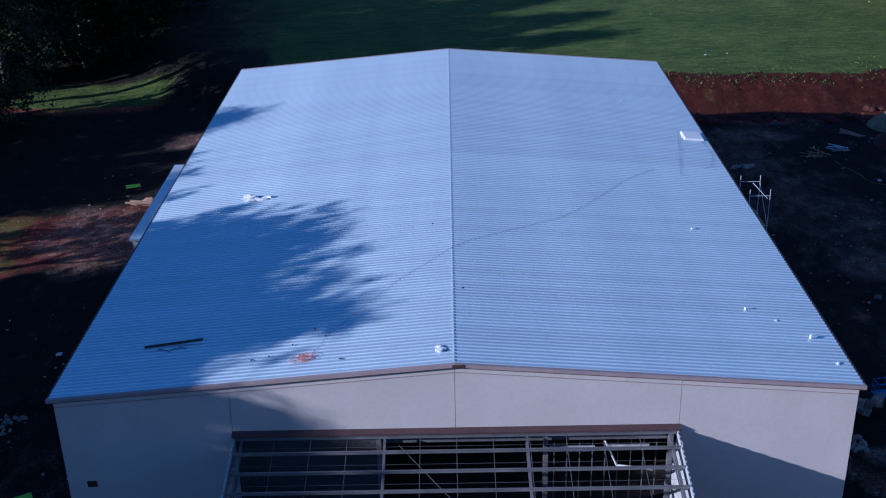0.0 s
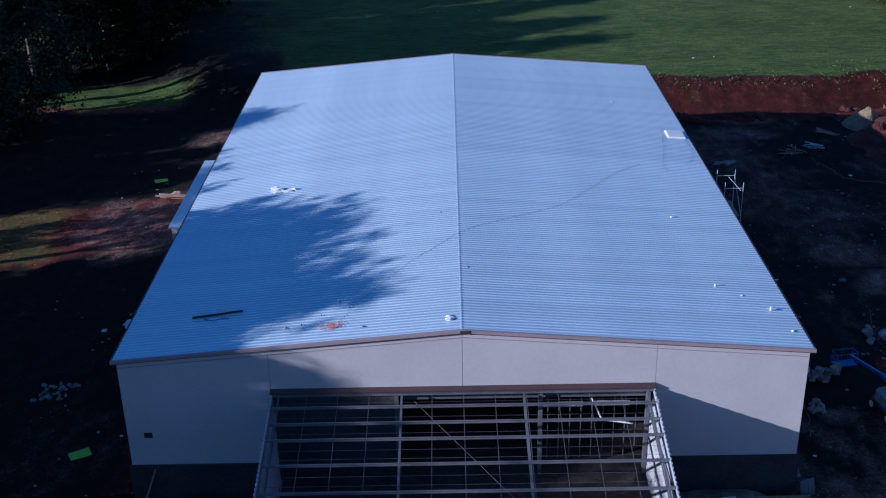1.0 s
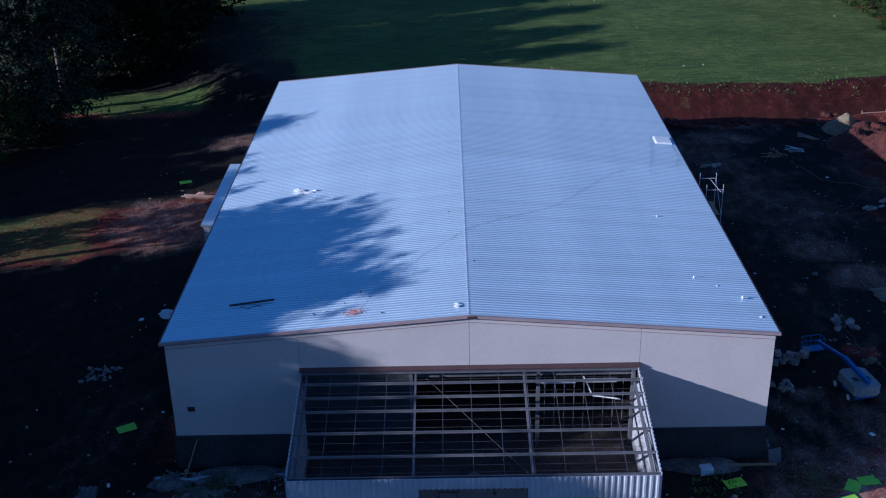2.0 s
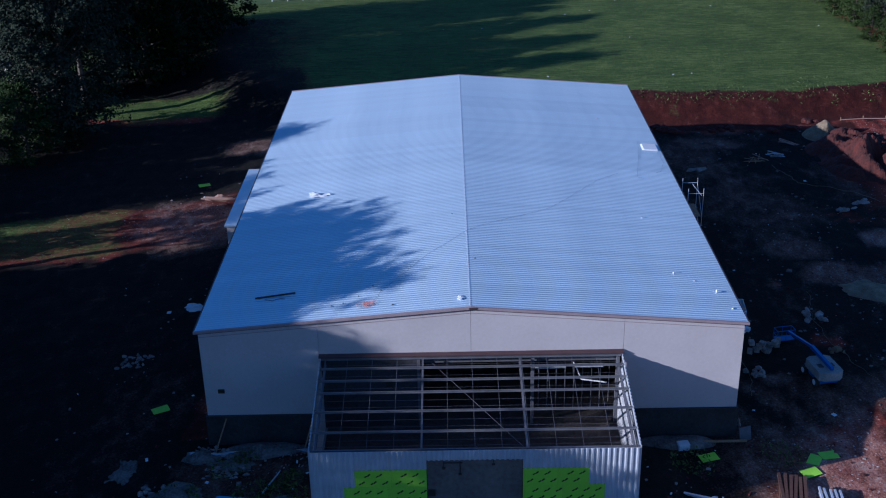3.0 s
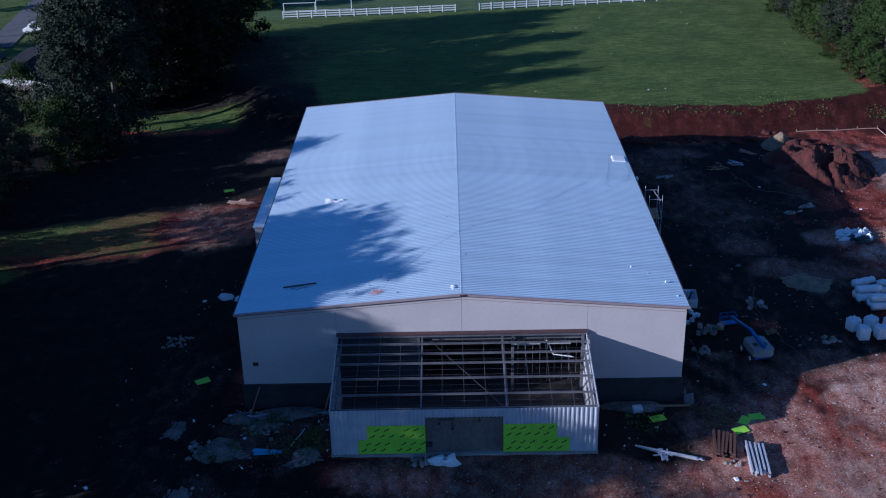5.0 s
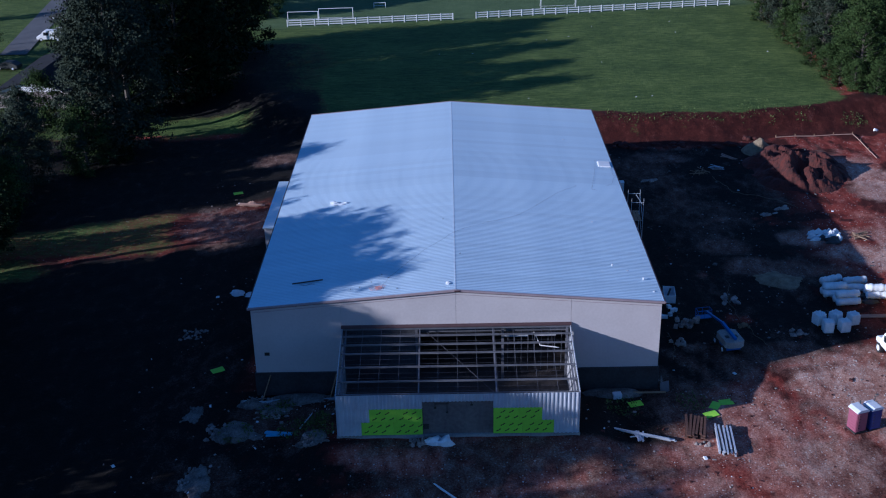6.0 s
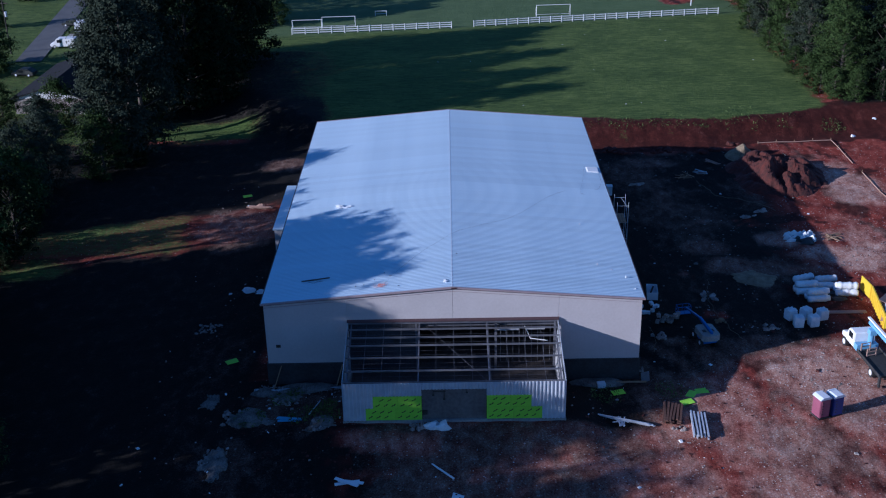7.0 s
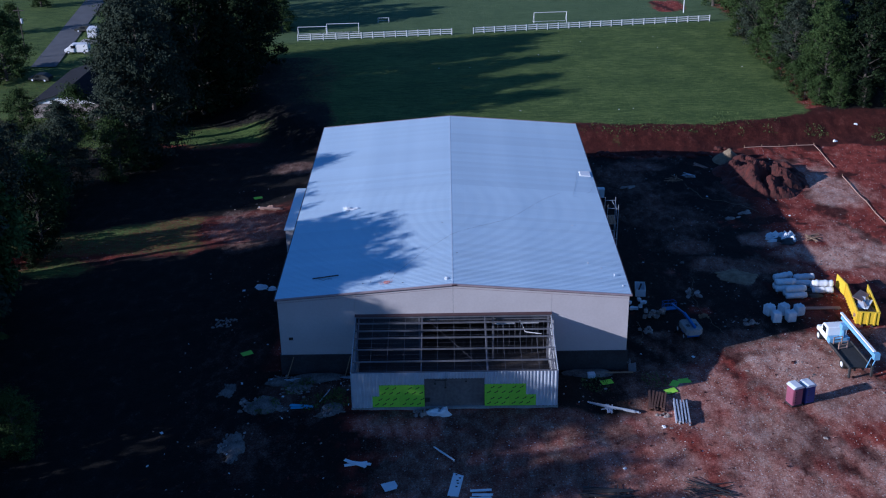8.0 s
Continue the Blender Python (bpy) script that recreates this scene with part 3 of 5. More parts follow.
    me.from_pydata(vs.tolist(), [], [(4 * i, 4 * i + 1, 4 * i + 2, 4 * i + 3) for i in range(len(vs) // 4)])
    me.materials.append(material)
    return trunk, me


KINDS = [tree_meshes(1, 18, 6.0, 27000, 0.16, 0.1), tree_meshes(2, 20, 6.8, 29000, 0.165, 0.1), tree_meshes(3, 16, 5.4, 26000, 0.155, 0.08, M_LEAF2),
         tree_meshes(4, 19, 6.2, 27000, 0.16, 0.08, M_LEAF2), tree_meshes(5, 9, 4.0, 14000, 0.125, 0.04), tree_meshes(7, 20, 6.4, 13000, 0.25, 0.06, M_LEAFSHADE),
         tree_meshes(8, 20, 6.8, 21000, 0.27, 0.08), tree_meshes(9, 18, 6.0, 19000, 0.26, 0.08, M_LEAF2), tree_meshes(12, 22, 6.2, 24000, 0.17, 0.44, M_LEAF2),
         tree_meshes(14, 24, 6.2, 9500, 0.17, 0.3, M_LEAF2)]
BASE_H = [18, 20, 16, 19, 9, 20, 20, 18, 22, 24]


def tree(x, y, kind, height, turn, label, group):
    t = thing("tree", pose(x, y, ground_z(x, y) - 0.1, 0, 0, turn) @ Matrix.Scale(height / BASE_H[kind], 4), label, "tree", group)
    for nm, me in zip(("trunk", "crown"), KINDS[kind]):
        new(nm, me).parent = t


L_TREE = "tall leafy tree in the dark wood beside the site"
R_TREE = "dense green tree at the edge of the grass field"
# each row: x, y, kind, height
def plant_wood(first, rows):
    for i, (x, y, k, hgt) in enumerate(rows, first):
        # back trees take the darkened leaves as painted shade
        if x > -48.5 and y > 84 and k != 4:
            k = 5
        elif k not in (5, 8, 9) and hgt >= 7:
            k = 6 + k % 2 if y < 34 else k + 2 if k < 2 else k
        tree(x, y, k, hgt, (i * 67) % 360, L_TREE, "trees of the wood")


def plant_edge(first, rows):
    for i, (x, y, k, hgt) in enumerate(rows, first):
        # rear rows take the darkened leaves too, to paint the wood's shade
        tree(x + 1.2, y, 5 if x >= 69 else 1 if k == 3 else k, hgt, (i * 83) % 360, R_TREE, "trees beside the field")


plant_wood(0, ((-57, -6, 1, 25.4), (-59, 0, 2, 23.5), (-56, -10, 3, 26), (-58, -13.5, 0, 26.8), (-60, 8, 2, 19.5), (-57, -17, 8, 24.5), (-54, -4, 1, 24), (-55, -0.6, 1, 25.2), (-55, -1.2, 1, 22.6), (-53, -3.5, 0, 21.5),
                (-60, 14.5, 3, 21.5), (-58, 25, 8, 23.5), (-62, 17.5, 1, 16), (-54, 31.6, 5, 12.3), (-56, 11, 1, 20.4), (-56, 16.5, 0, 20.6), (-52, 70.5, 8, 22), (-51, 75, 8, 26.2), (-50, 80, 8, 21), (-56, 1.8, 1, 24.2)))
# low shrubs, largely out of view, added to keep sun off the ground
plant_wood(20, ((-61, 13, 4, 5.8), (-60.2, 16, 4, 6.8), (-59.4, 19, 4, 6.3), (-61, 22, 4, 5.8), (-59.4, 28, 4, 6.3), (-61, 31, 4, 5.8), (-61, 48, 4, 6.8),
                (-59.4, 37, 4, 6.3), (-61, 40, 4, 5.8), (-60.2, 43, 4, 6.8), (-56, 25, 5, 3), (-54.6, 28.4, 5, 3.4), (-55.3, 31.8, 5, 3.8), (-56, 35.2, 5, 3), (-54.6, 38.6, 5, 3.4), (-55.3, 42, 5, 3.8), (-56, 45.4, 5, 3)))
plant_wood(40, ((-40, 93.5, 1, 10), (-60, 3, 4, 12), (-58, 19, 4, 11), (-66, 10, 0, 18), (-62, 38.5, 3, 13), (-58, 44, 4, 9), (-57, 41, 4, 11), (-58, 46, 0, 12.5), (-66, 44, 1, 12), (-57, 54, 2, 12),
                (-64, 52.5, 3, 11.5), (-51, 60, 4, 10), (-50.5, 64.5, 0, 19.5), (-61, 64, 2, 11), (-60, 50, 4, 10), (-69, 36, 0, 15), (-48, 66.5, 3, 25.4), (-72, 78, 4, 8.5)))
plant_wood(60, ((-63, 78, 4, 9), (-49, 86, 2, 22), (-44, 90, 1, 24), (-39, 91, 1, 17), (-38, 101, 0, 18), (-36.5, 111, 1, 19), (-41, 108, 0, 19), (-39, 139, 1, 12), (-55, 96, 3, 16),
                (-50, 84, 4, 9), (-47, 99, 0, 21), (-42, 104, 3, 20), (-55, 104, 2, 18), (-46, 108.5, 1, 19), (-44, 107, 0, 20), (-52, 109, 3, 19), (-44, 143, 1, 14), (-36, 138, 4, 8), (-58, 106, 0, 18)))
# the shrubs at x -62 are unseen and added to block low sun
plant_wood(80, ((-48, 138, 2, 13), (-40, 141, 0, 12), (-45, 149, 1, 12), (-54, 140, 3, 12), (-46, 158, 0, 12), (-53, 152, 2, 12), (-48, 172, 1, 20), (-56, 165, 0, 19), (-61, -22, 8, 24.5), (-60, -27, 8, 24),
                (-62, -23.5, 4, 9.5), (-62, -27.5, 4, 10.5), (-62, -32, 4, 10.5), (-58, -31, 3, 25), (-57, -36, 9, 24.5), (-63, -37, 9, 24), (-58, -44, 1, 24), (-63, -54, 3, 26), (-70, -2, 1, 24), (-70, -18, 3, 25)))
plant_wood(100, ((-70, -46, 0, 25), (-58, -62, 2, 24), (-68, -64, 1, 25), (-56, -36, 4, 12), (-56, -51, 4, 12), (-61, -34.8, 8, 25.5)))
plant_wood(105, ((-47.5, 70, 5, 3), (-46.5, 63.5, 5, 5)))
plant_edge(0, ((64, 86, 0, 14), (70, 84, 1, 15), (66, 94, 3, 15), (63, 102, 2, 14), (74, 92, 0, 16), (62, 112, 0, 14), (68, 108, 1, 16), (61, 122, 2, 14),
                (66, 120, 0, 15), (62, 132, 3, 14), (72, 118, 3, 16), (62, 143, 1, 15), (67, 136, 0, 16), (80, 86, 2, 15), (82, 100, 0, 16), (60, 156, 0, 15)))
plant_edge(16, ((63, 92, 4, 7), (60, 106, 4, 6), (59, 128, 4, 6), (66, 160, 3, 15), (72, 150, 1, 16), (78, 110, 1, 17), (74, 132, 0, 17), (60.5, 85, 4, 5),
                (62, 82.5, 4, 5), (65, 81, 4, 5.5), (69, 80, 4, 5), (73.5, 80, 4, 5.5), (60, 90, 4, 5.5), (59.5, 97, 4, 5), (59.2, 113, 4, 5.5), (78, 80, 4, 5)))
tree(-42.4, -12.6, 4, 6.8, 40, "small sunlit tree at the edge of the yard", "")
for i, (x, y, hgt) in enumerate(((-99, 150, 7), (-101, 176, 8), (-87.0, 112, 14), (-91, 117, 14), (-104, 196, 9), (-80, 182, 8))):
    tree(x, y, 4, hgt, i * 70, "garden tree beside the far street", "street trees")

# ---- more materials ----
M_PLASTIC = mat("white_plastic_wrap", (0.62, 0.64, 0.66), (0.8, 0.81, 0.82), 2.0, 0.35, 0, 0.03, 5)
M_WOOD = mat("raw_timber", (0.22, 0.14, 0.08), (0.38, 0.26, 0.16), 1.5, 0.8, 0, 0.004, 12, 0.15, 0.3, (1, 6, 6))
M_FORM = mat("pale_formwork_board", (0.30, 0.18, 0.13), (0.44, 0.29, 0.22), 1.2, 0.8, 0, 0.004, 10, 0.1)
M_YELLOW = mat("yellow_skip_paint", (0.62, 0.42, 0.012), (0.75, 0.52, 0.02), 0.8, 0.5, 0, 0.0, 12)
M_BLUE = mat("blue_machine_paint", (0.02, 0.09, 0.32), (0.03, 0.12, 0.40), 1.0, 0.4)
M_LBLUE = mat("light_blue_paint", (0.16, 0.34, 0.55), (0.22, 0.42, 0.62), 1.0, 0.4)
M_MAROON = mat("maroon_plastic", (0.21, 0.065, 0.10), (0.29, 0.09, 0.14), 1.0, 0.5)
M_NAVY = mat("navy_plastic", (0.02, 0.035, 0.16), (0.03, 0.05, 0.22), 1.0, 0.5)
M_CLOUDY = mat("translucent_white_roof", (0.55, 0.58, 0.62), (0.68, 0.7, 0.74), 1.5, 0.4)
M_TYRE = mat("black_rubber", (0.012, 0.012, 0.012), (0.03, 0.03, 0.03), 3, 0.85)
M_STEEL = mat("dark_steel", (0.03, 0.03, 0.033), (0.07, 0.068, 0.065), 1.5, 0.6, 0.3)
M_GLASS = mat("dark_window_glass", (0.01, 0.012, 0.016), (0.02, 0.024, 0.03), 1, 0.1)
M_EARTH = mat("dug_red_earth", (0.022, 0.005, 0.0035), (0.09, 0.019, 0.012), 0.8, 0.95, 0, 0.12, 6)
M_STONE = mat("pale_rubble", (0.13, 0.10, 0.085), (0.36, 0.32, 0.29), 1.5, 0.9, 0, 0.03, 6, 0.3)
M_TAN = mat("tan_rubble", (0.10, 0.07, 0.04), (0.27, 0.21, 0.13), 1.5, 0.9, 0, 0.05, 6)
M_ASPH = mat("asphalt", (0.07, 0.07, 0.075), (0.11, 0.11, 0.115), 0.4, 0.9, 0, 0.005, 20)
M_SPOIL = mat("dark_spoil", (0.03, 0.026, 0.023), (0.21, 0.19, 0.17), 0.9, 0.95, 0, 0.06, 7)
# brown timber, darkened for the shade the stack lies in
M_SHADEWOOD = mat("shade_dark_timber", (0.055, 0.028, 0.02), (0.14, 0.075, 0.055), 1.5, 0.85, 0, 0.004, 12, 0.2, 0.3, (1, 6, 6))
M_SHINGLE = mat("dark_shingle_roof", (0.012, 0.012, 0.015), (0.03, 0.03, 0.034), 1.2, 0.9, 0, 0.01, 10, 0.0, 0.1)
M_RED = mat("red_cable", (0.46, 0.16, 0.14), (0.60, 0.26, 0.22), 3, 0.5)
M_CABLE = mat("dark_cable", (0.03, 0.04, 0.07), (0.06, 0.07, 0.10), 3, 0.5)
M_PLY = mat("stained_plywood", (0.085, 0.072, 0.066), (0.17, 0.148, 0.135), 0.45, 0.85, 0, 0.002, 7)
M_CHALK = mat("insulation_lining", (0.25, 0.25, 0.26), (0.58, 0.58, 0.59), 2.2, 0.6, 0.1, 0.03, 6)


def lie(x, y, turn=0, up=0.0):
    return pose(x, y, ground_z(x, y) + up, 0, 0, turn)


# ---- inside the annex and the hall front ----
def steel(name, a, b, w, h, material, parent):
    bm = bmesh.new()
    beam(bm, a, b, w, h)
    return part(name, bm, material, parent)


for x in (-3.55, 4.15, 9.9):
    steel("door_post", (x, 0.16, SLAB), (x, 0.16, 4.85), 0.22, 0.22, M_PURL, hall)
for i in range(9):
    x = 4.7 + i * 0.61
    steel("stud", (x, 1.6, SLAB), (x, 1.6, 3.6), 0.05, 0.04, M_PURL, hall)
steel("header_beam", (-3.4, 0.5, 4.25), (10.0, 0.5, 4.25), 0.16, 0.3, M_PURL, hall)
steel("stud_track", (4.4, 1.6, 3.62), (10.0, 1.6, 3.62), 0.09, 0.05, M_PURL, hall)
bm = bmesh.new()
bx(bm, AX - 0.13, AX - 0.07, AY + 0.4, -0.2, SLAB + 0.05, 3.15)
part("lining", bm, M_CHALK, annex, "pale foil insulation lining")
for x0, x1, z0, z1 in ((4.3, 6.4, 3.75, 4.05), (7.0, 8.9, 3.8, 4.08)):
    bm = bmesh.new()
    bx(bm, x0, x1, -0.02, 0.04, z0, z1)
    part("lining", bm, M_CHALK, hall, "pale strip of insulation lining")
bm = bmesh.new()
bx(bm, -5.8, -5.32, 0.03, 0.056, 2.45, 2.9)
part("louvre", bm, M_BLACK, hall, "small black wall opening")
bm = bmesh.new()
bx(bm, -17.3, -16.85, 0.02, 0.056, 2.18, 2.5)
for k in range(4):
    bx(bm, -17.28, -16.87, 0.005, 0.02, 2.21 + 0.07 * k, 2.235 + 0.07 * k)
part("wall_vent", bm, M_BLACK, hall, "small dark wall vent")
lad = thing("step_ladder", pose(8.9, -6.6, SLAB), "orange step ladder standing inside the open annex", "ladder")
for sx in (-0.25, 0.25):
    steel("rail", (sx, -0.45, 0), (sx * 0.7, 0, 2.3), 0.05, 0.03, M_FORM, lad)
    steel("rail", (sx, 0.45, 0), (sx * 0.7, 0, 2.3), 0.05, 0.03, M_FORM, lad)
for k in range(1, 7):
    steel("step", (-0.24, -0.45 + 0.065 * k, 0.32 * k), (0.24, -0.45 + 0.065 * k, 0.32 * k), 0.08, 0.025, M_FORM, lad)
duct = thing("white_pipe", pose(7.6, 0.9, 0), "bent white pipe hung inside the hall opening", "pipe")
bm = bmesh.new()
bar(bm, (-0.6, 0, 3.7), (0.0, 0, 2.3), 0.05)
bar(bm, (0, 0, 2.3), (1.7, -0.2, 2.15), 0.05)
part("pipe_run", bm, M_WHITE, duct)
pallet = thing("board_stack", pose(-0.4, -4.2, SLAB, 0, 0, 35), "grey boards stacked on the annex floor", "board stack")
for k in range(3):
    bm = bmesh.new()
    bx(bm, -1.2, 1.2, -0.6, 0.6, 0.002 + 0.1 * k, 0.09 + 0.1 * k)
    part("board", bm, M_PURL, pallet)

# boarded doorway of the annex
bm = bmesh.new()
bx(bm, -2.94, 2.94, AY + 0.14, AY + 0.17, SLAB + 0.03, 2.66)
infill = part("infill_board", bm, M_PLY, annex, "grey-brown stained plywood closing the doorway")
for x, z0, z1 in ((-0.9, 1.55, 2.5), (-1.9, 2.0, 2.55), (1.15, 2.25, 2.58)):
    bm = bmesh.new()
    bx(bm, x - 0.025, x + 0.025, AY + 0.08, AY + 0.138, z0, z1)
    bx(bm, x - 0.10, x + 0.10, AY + 0.07, AY + 0.138, z0 - 0.12, z0)
    part("hanging_strap", bm, M_BLACK, infill, "dark strap hanging over the board")
bm = bmesh.new()
bx(bm, -1.9, -0.75, AY + 0.09, AY + 0.136, 2.30, 2.36)
part("hanging_strap", bm, M_BLACK, infill)
bm = bmesh.new()
bx(bm, -2.92, -2.45, AY + 0.05, AY + 0.138, -0.1, 0.35)
part("meter_box", bm, M_BLACK, annex, "small dark box beside the doorway")

# lower bay on the left side of the hall
bay = thing("side_bay", pose(-19.4, 27.6, 0), "low silver-roofed bay built against the hall", "side bay", kind="structure")
bm = bmesh.new()
bx(bm, -0.7, 0.95, -6.4, 6.6, -2.9, 5.35)
part("wall", bm, M_WALL, bay)
bm = bmesh.new()
bx(bm, -0.85, 1.0, -6.55, 6.75, 5.36, 5.5)
part("roof", bm, M_ROOF, bay)


# ---- things left on the roof ----
def roof_z(x):
    return gable_z(x) + 0.042


def strand(name, pts, r, material, label, category):
    """A cable draped through points."""
    cu = bpy.data.curves.new(name, "CURVE")
    cu.dimensions, cu.bevel_depth, cu.bevel_resolution = "3D", r, 1
    sp = cu.splines.new("NURBS")
    sp.points.add(len(pts) - 1)
    for p_, q in zip(sp.points, pts):
        p_.co = (*q, 1)
    sp.use_endpoint_u, sp.order_u = True, 3
    cu.materials.append(material)
    ob = new(name, cu)
    deps = bpy.context.evaluated_depsgraph_get()
    me = bpy.data.meshes.new_from_object(ob.evaluated_get(deps))
    bpy.data.objects.remove(ob)
    return tagged(new(name, me), label, category)


def wavy(pts, n=40, amp=0.06, seed=0):
    out = []
    for (a, b) in zip(pts[:-1], pts[1:]):
        for k in range(n // (len(pts) - 1)):
            t = k / (n // (len(pts) - 1))
            x, y = a[0] + (b[0] - a[0]) * t, a[1] + (b[1] - a[1]) * t
            x, y = x + amp * noise.noise((x * 2, y * 2, seed)), y + amp * noise.noise((x * 2, y * 2, seed + 5))
            out.append((x, y, roof_z(x) + 0.006))
    x, y = pts[-1]
    return out + [(x, y, roof_z(x) + 0.006)]


strand("roof_cable", wavy([(13.5, 26.6), (11.4, 24.5), (6.7, 17.6), (0.9, 13.4), (-3.0, 8.7), (-5.9, 3.9), (-6.6, 1.9)], 60, 0.12), 0.006, M_CABLE, "long dark power cable lying across the metal roof", "cable")
strand("roof_hose", wavy([(16.6, 35.3), (16.0, 31.0), (15.1, 26.0), (15.6, 25.6)], 30, 0.1, 3), 0.006, M_CABLE, "thin dark hose lying down the metal roof", "hose")
strand("roof_hose", wavy([(18.0, 33.0), (18.1, 30.0), (17.5, 27.6), (16.9, 27.2)], 30, 0.1, 8), 0.006, M_CABLE, "thin dark hose lying near the roof edge", "hose")
rnd = random.Random(4)
coil = []
for k in range(150):
    a = k * 0.41 + 0.6 * noise.noise((k * 0.05, 7, 0))
    r = 0.10 + 0.55 * abs(noise.noise((k * 0.06, 2, 0))) + 0.10 * rnd.random()
    x = -6.9 + r * 1.4 * math.cos(a) + 0.8 * noise.noise((k * 0.035, 4, 0))
    y = 1.7 + r * 0.95 * math.sin(a) + 0.7 * noise.noise((k * 0.035, 9, 0))
    coil.append((x, y, roof_z(x) + 0.01 + 0.05 * rnd.random()))
strand("cable_coil", coil, 0.009, M_RED, "tangled coil of red cable on the metal roof", "cable coil")


def heap(name, m, size, material, label, category, seed, bits=5, grain=1.0):
    """A crumpled heap of wrapped or loose lumps, each a part."""
    t = thing(name, m, label, category)
    r = random.Random(seed)
    for k in range(bits):
        bm = bmesh.new()
        bmesh.ops.create_icosphere(bm, subdivisions=2 if grain == 1 else 1, radius=1)
        c = Vector((r.uniform(-0.5, 0.5) * size[0], r.uniform(-0.5, 0.5) * size[1], 0))
        sc = Vector((size[0] * r.uniform(0.2, 0.4) * grain, size[1] * r.uniform(0.2, 0.4) * grain, size[2] * r.uniform(0.5, 1)))
        for v in bm.verts:
            d = 1 + 0.55 * noise.noise(v.co * 1.7 + Vector((seed, k, 0))) + 0.2 * noise.noise(v.co * 4 + Vector((k, 0, seed)))
            q = Vector((v.co.x * sc.x, v.co.y * sc.y, max(v.co.z, -0.05) * sc.z)) * d
            v.co = c + q
        part("lump", bm, material, t, smooth=False)
    return t


heap("plastic_sheet", pose(-12.1, 22.4, roof_z(-12.1)), (1.3, 0.6, 0.22), M_PLASTIC, "crumpled white plastic sheeting lying on the roof", "plastic sheet", 3, 6)
heap("rag", pose(-0.45, 1.35, roof_z(-0.45)), (0.8, 0.4, 0.1), M_PLASTIC, "crumpled pale rag beside the roof ridge", "rag", 8, 4)
plank = thing("roof_plank", pose(-13.5, 4.05, roof_z(-13.5) + 0.06, 0, -PITCH, 6), "long dark steel angle lying on the roof", "plank")
bm = bmesh.new()
bx(bm, -1.4, 1.4, -0.06, 0.07, 0.0, 0.05)
bx(bm, -1.4, 1.4, 0.05, 0.07, 0.05, 0.08)
part("angle_bar", bm, M_STEEL, plank)
strand("wire_offcut", wavy([(-14.2, 3.75), (-13.6, 3.5), (-13.1, 3.75), (-12.8, 3.65)], 20, 0.1, 2), 0.02, M_CABLE, "short dark wire offcut lying on the roof", "wire")
pack = thing("panel_pack", pose(17.42, 33.8, roof_z(17.42), 0, PITCH, 0), "stack of white sheets at the roof edge", "sheet stack")
for k in range(4):
    bm = bmesh.new()
    bx(bm, -0.72 + 0.03 * k, 0.72 - 0.02 * k, -0.85, 0.85 - 0.05 * k, 0.035 * k, 0.035 * k + 0.032)
    part("sheet", bm, M_WHITE, pack)
for x, y, hgt in ((17.2, 4.2, 0.34), (14.7, 6.9, 0.2), (14.0, 16.8, 0.16), (17.8, 1.9, 0.12), (16.0, 5.9, 0.06), (13.5, 41.7, 0.1)):
    v = thing("roof_pipe", pose(x, y, roof_z(x) - 0.04), "small pale vent pipe standing on the metal roof", "vent pipe", "roof vent pipes")
    bm = bmesh.new()
    bar(bm, (0, 0, 0), (0, 0, hgt * 0.7), 0.06, 10)
    part("pipe", bm, M_WHITE, v)
    bm = bmesh.new()
    bar(bm, (0, 0, -0.01), (0, 0, 0.03), 0.14, 12, 0.08)
    part("boot", bm, M_GALV, v)
rnd = random.Random(11)
for x, y in ((-8.6, 2.1), (-7.6, 3.0), (-5.2, 1.3), (-6.1, 3.6), (-6.7, 4.4), (-1.1, 15.8), (0.5, 7.5), (-9.4, 1.9)):
    bm = bmesh.new()
    bx(bm, -0.06, 0.06, -0.03, 0.03, 0, 0.04)
    solid("metal_offcut", bm, M_STEEL, "small dark metal offcut lying on the roof", "offcut", "roof offcuts", m=pose(x, y, roof_z(x) - 0.005, 0, 0, rnd.uniform(0, 180)))


# ---- the right-hand yard ----
def heightfield(name, cx, cy, rx, ry, peak, material, label, category, seed, n=80, ragged=0.0):
    """A dumped heap of earth with gullies, its rim sunk in the ground."""
    verts, faces = [], []
    for j in range(n):
        for i in range(n):
            u, v = 2 * i / (n - 1) - 1, 2 * j / (n - 1) - 1
            x, y = cx + u * rx, cy + v * ry
            d = math.hypot(u, v) * (1 + ragged * (noise.noise((u * 1.6, v * 1.6, seed)) + 0.5 * noise.noise((u * 5, v * 5, seed))))
            k = max(0.0, 1 - d) ** 0.8
            rug = 0.30 + 1.1 * abs(noise.noise((x * 0.33 + 2, y * 0.2, seed))) + 0.7 * noise.fractal((x * 0.28, y * 0.28, seed), 0.9, 2.1, 5) + 0.25 * abs(noise.noise((x * 0.7, y * 0.7, seed)))
            verts.append((x - cx, y - cy, ground_z(x, y) - SITE + 0.05 - 0.45 * smooth_step(0.6, 0.95, d) + peak * k * max(0.1, rug)))
            if i and j:
                q = j * n + i
                faces.append((q - n - 1, q - n, q, q - 1))
    me = bpy.data.meshes.new(name)
    me.from_pydata(verts, [], faces)
    me.materials.append(material)
    ob = tagged(new(name, me), label, category)
    ob.matrix_world = pose(cx, cy, SITE)
    return ob


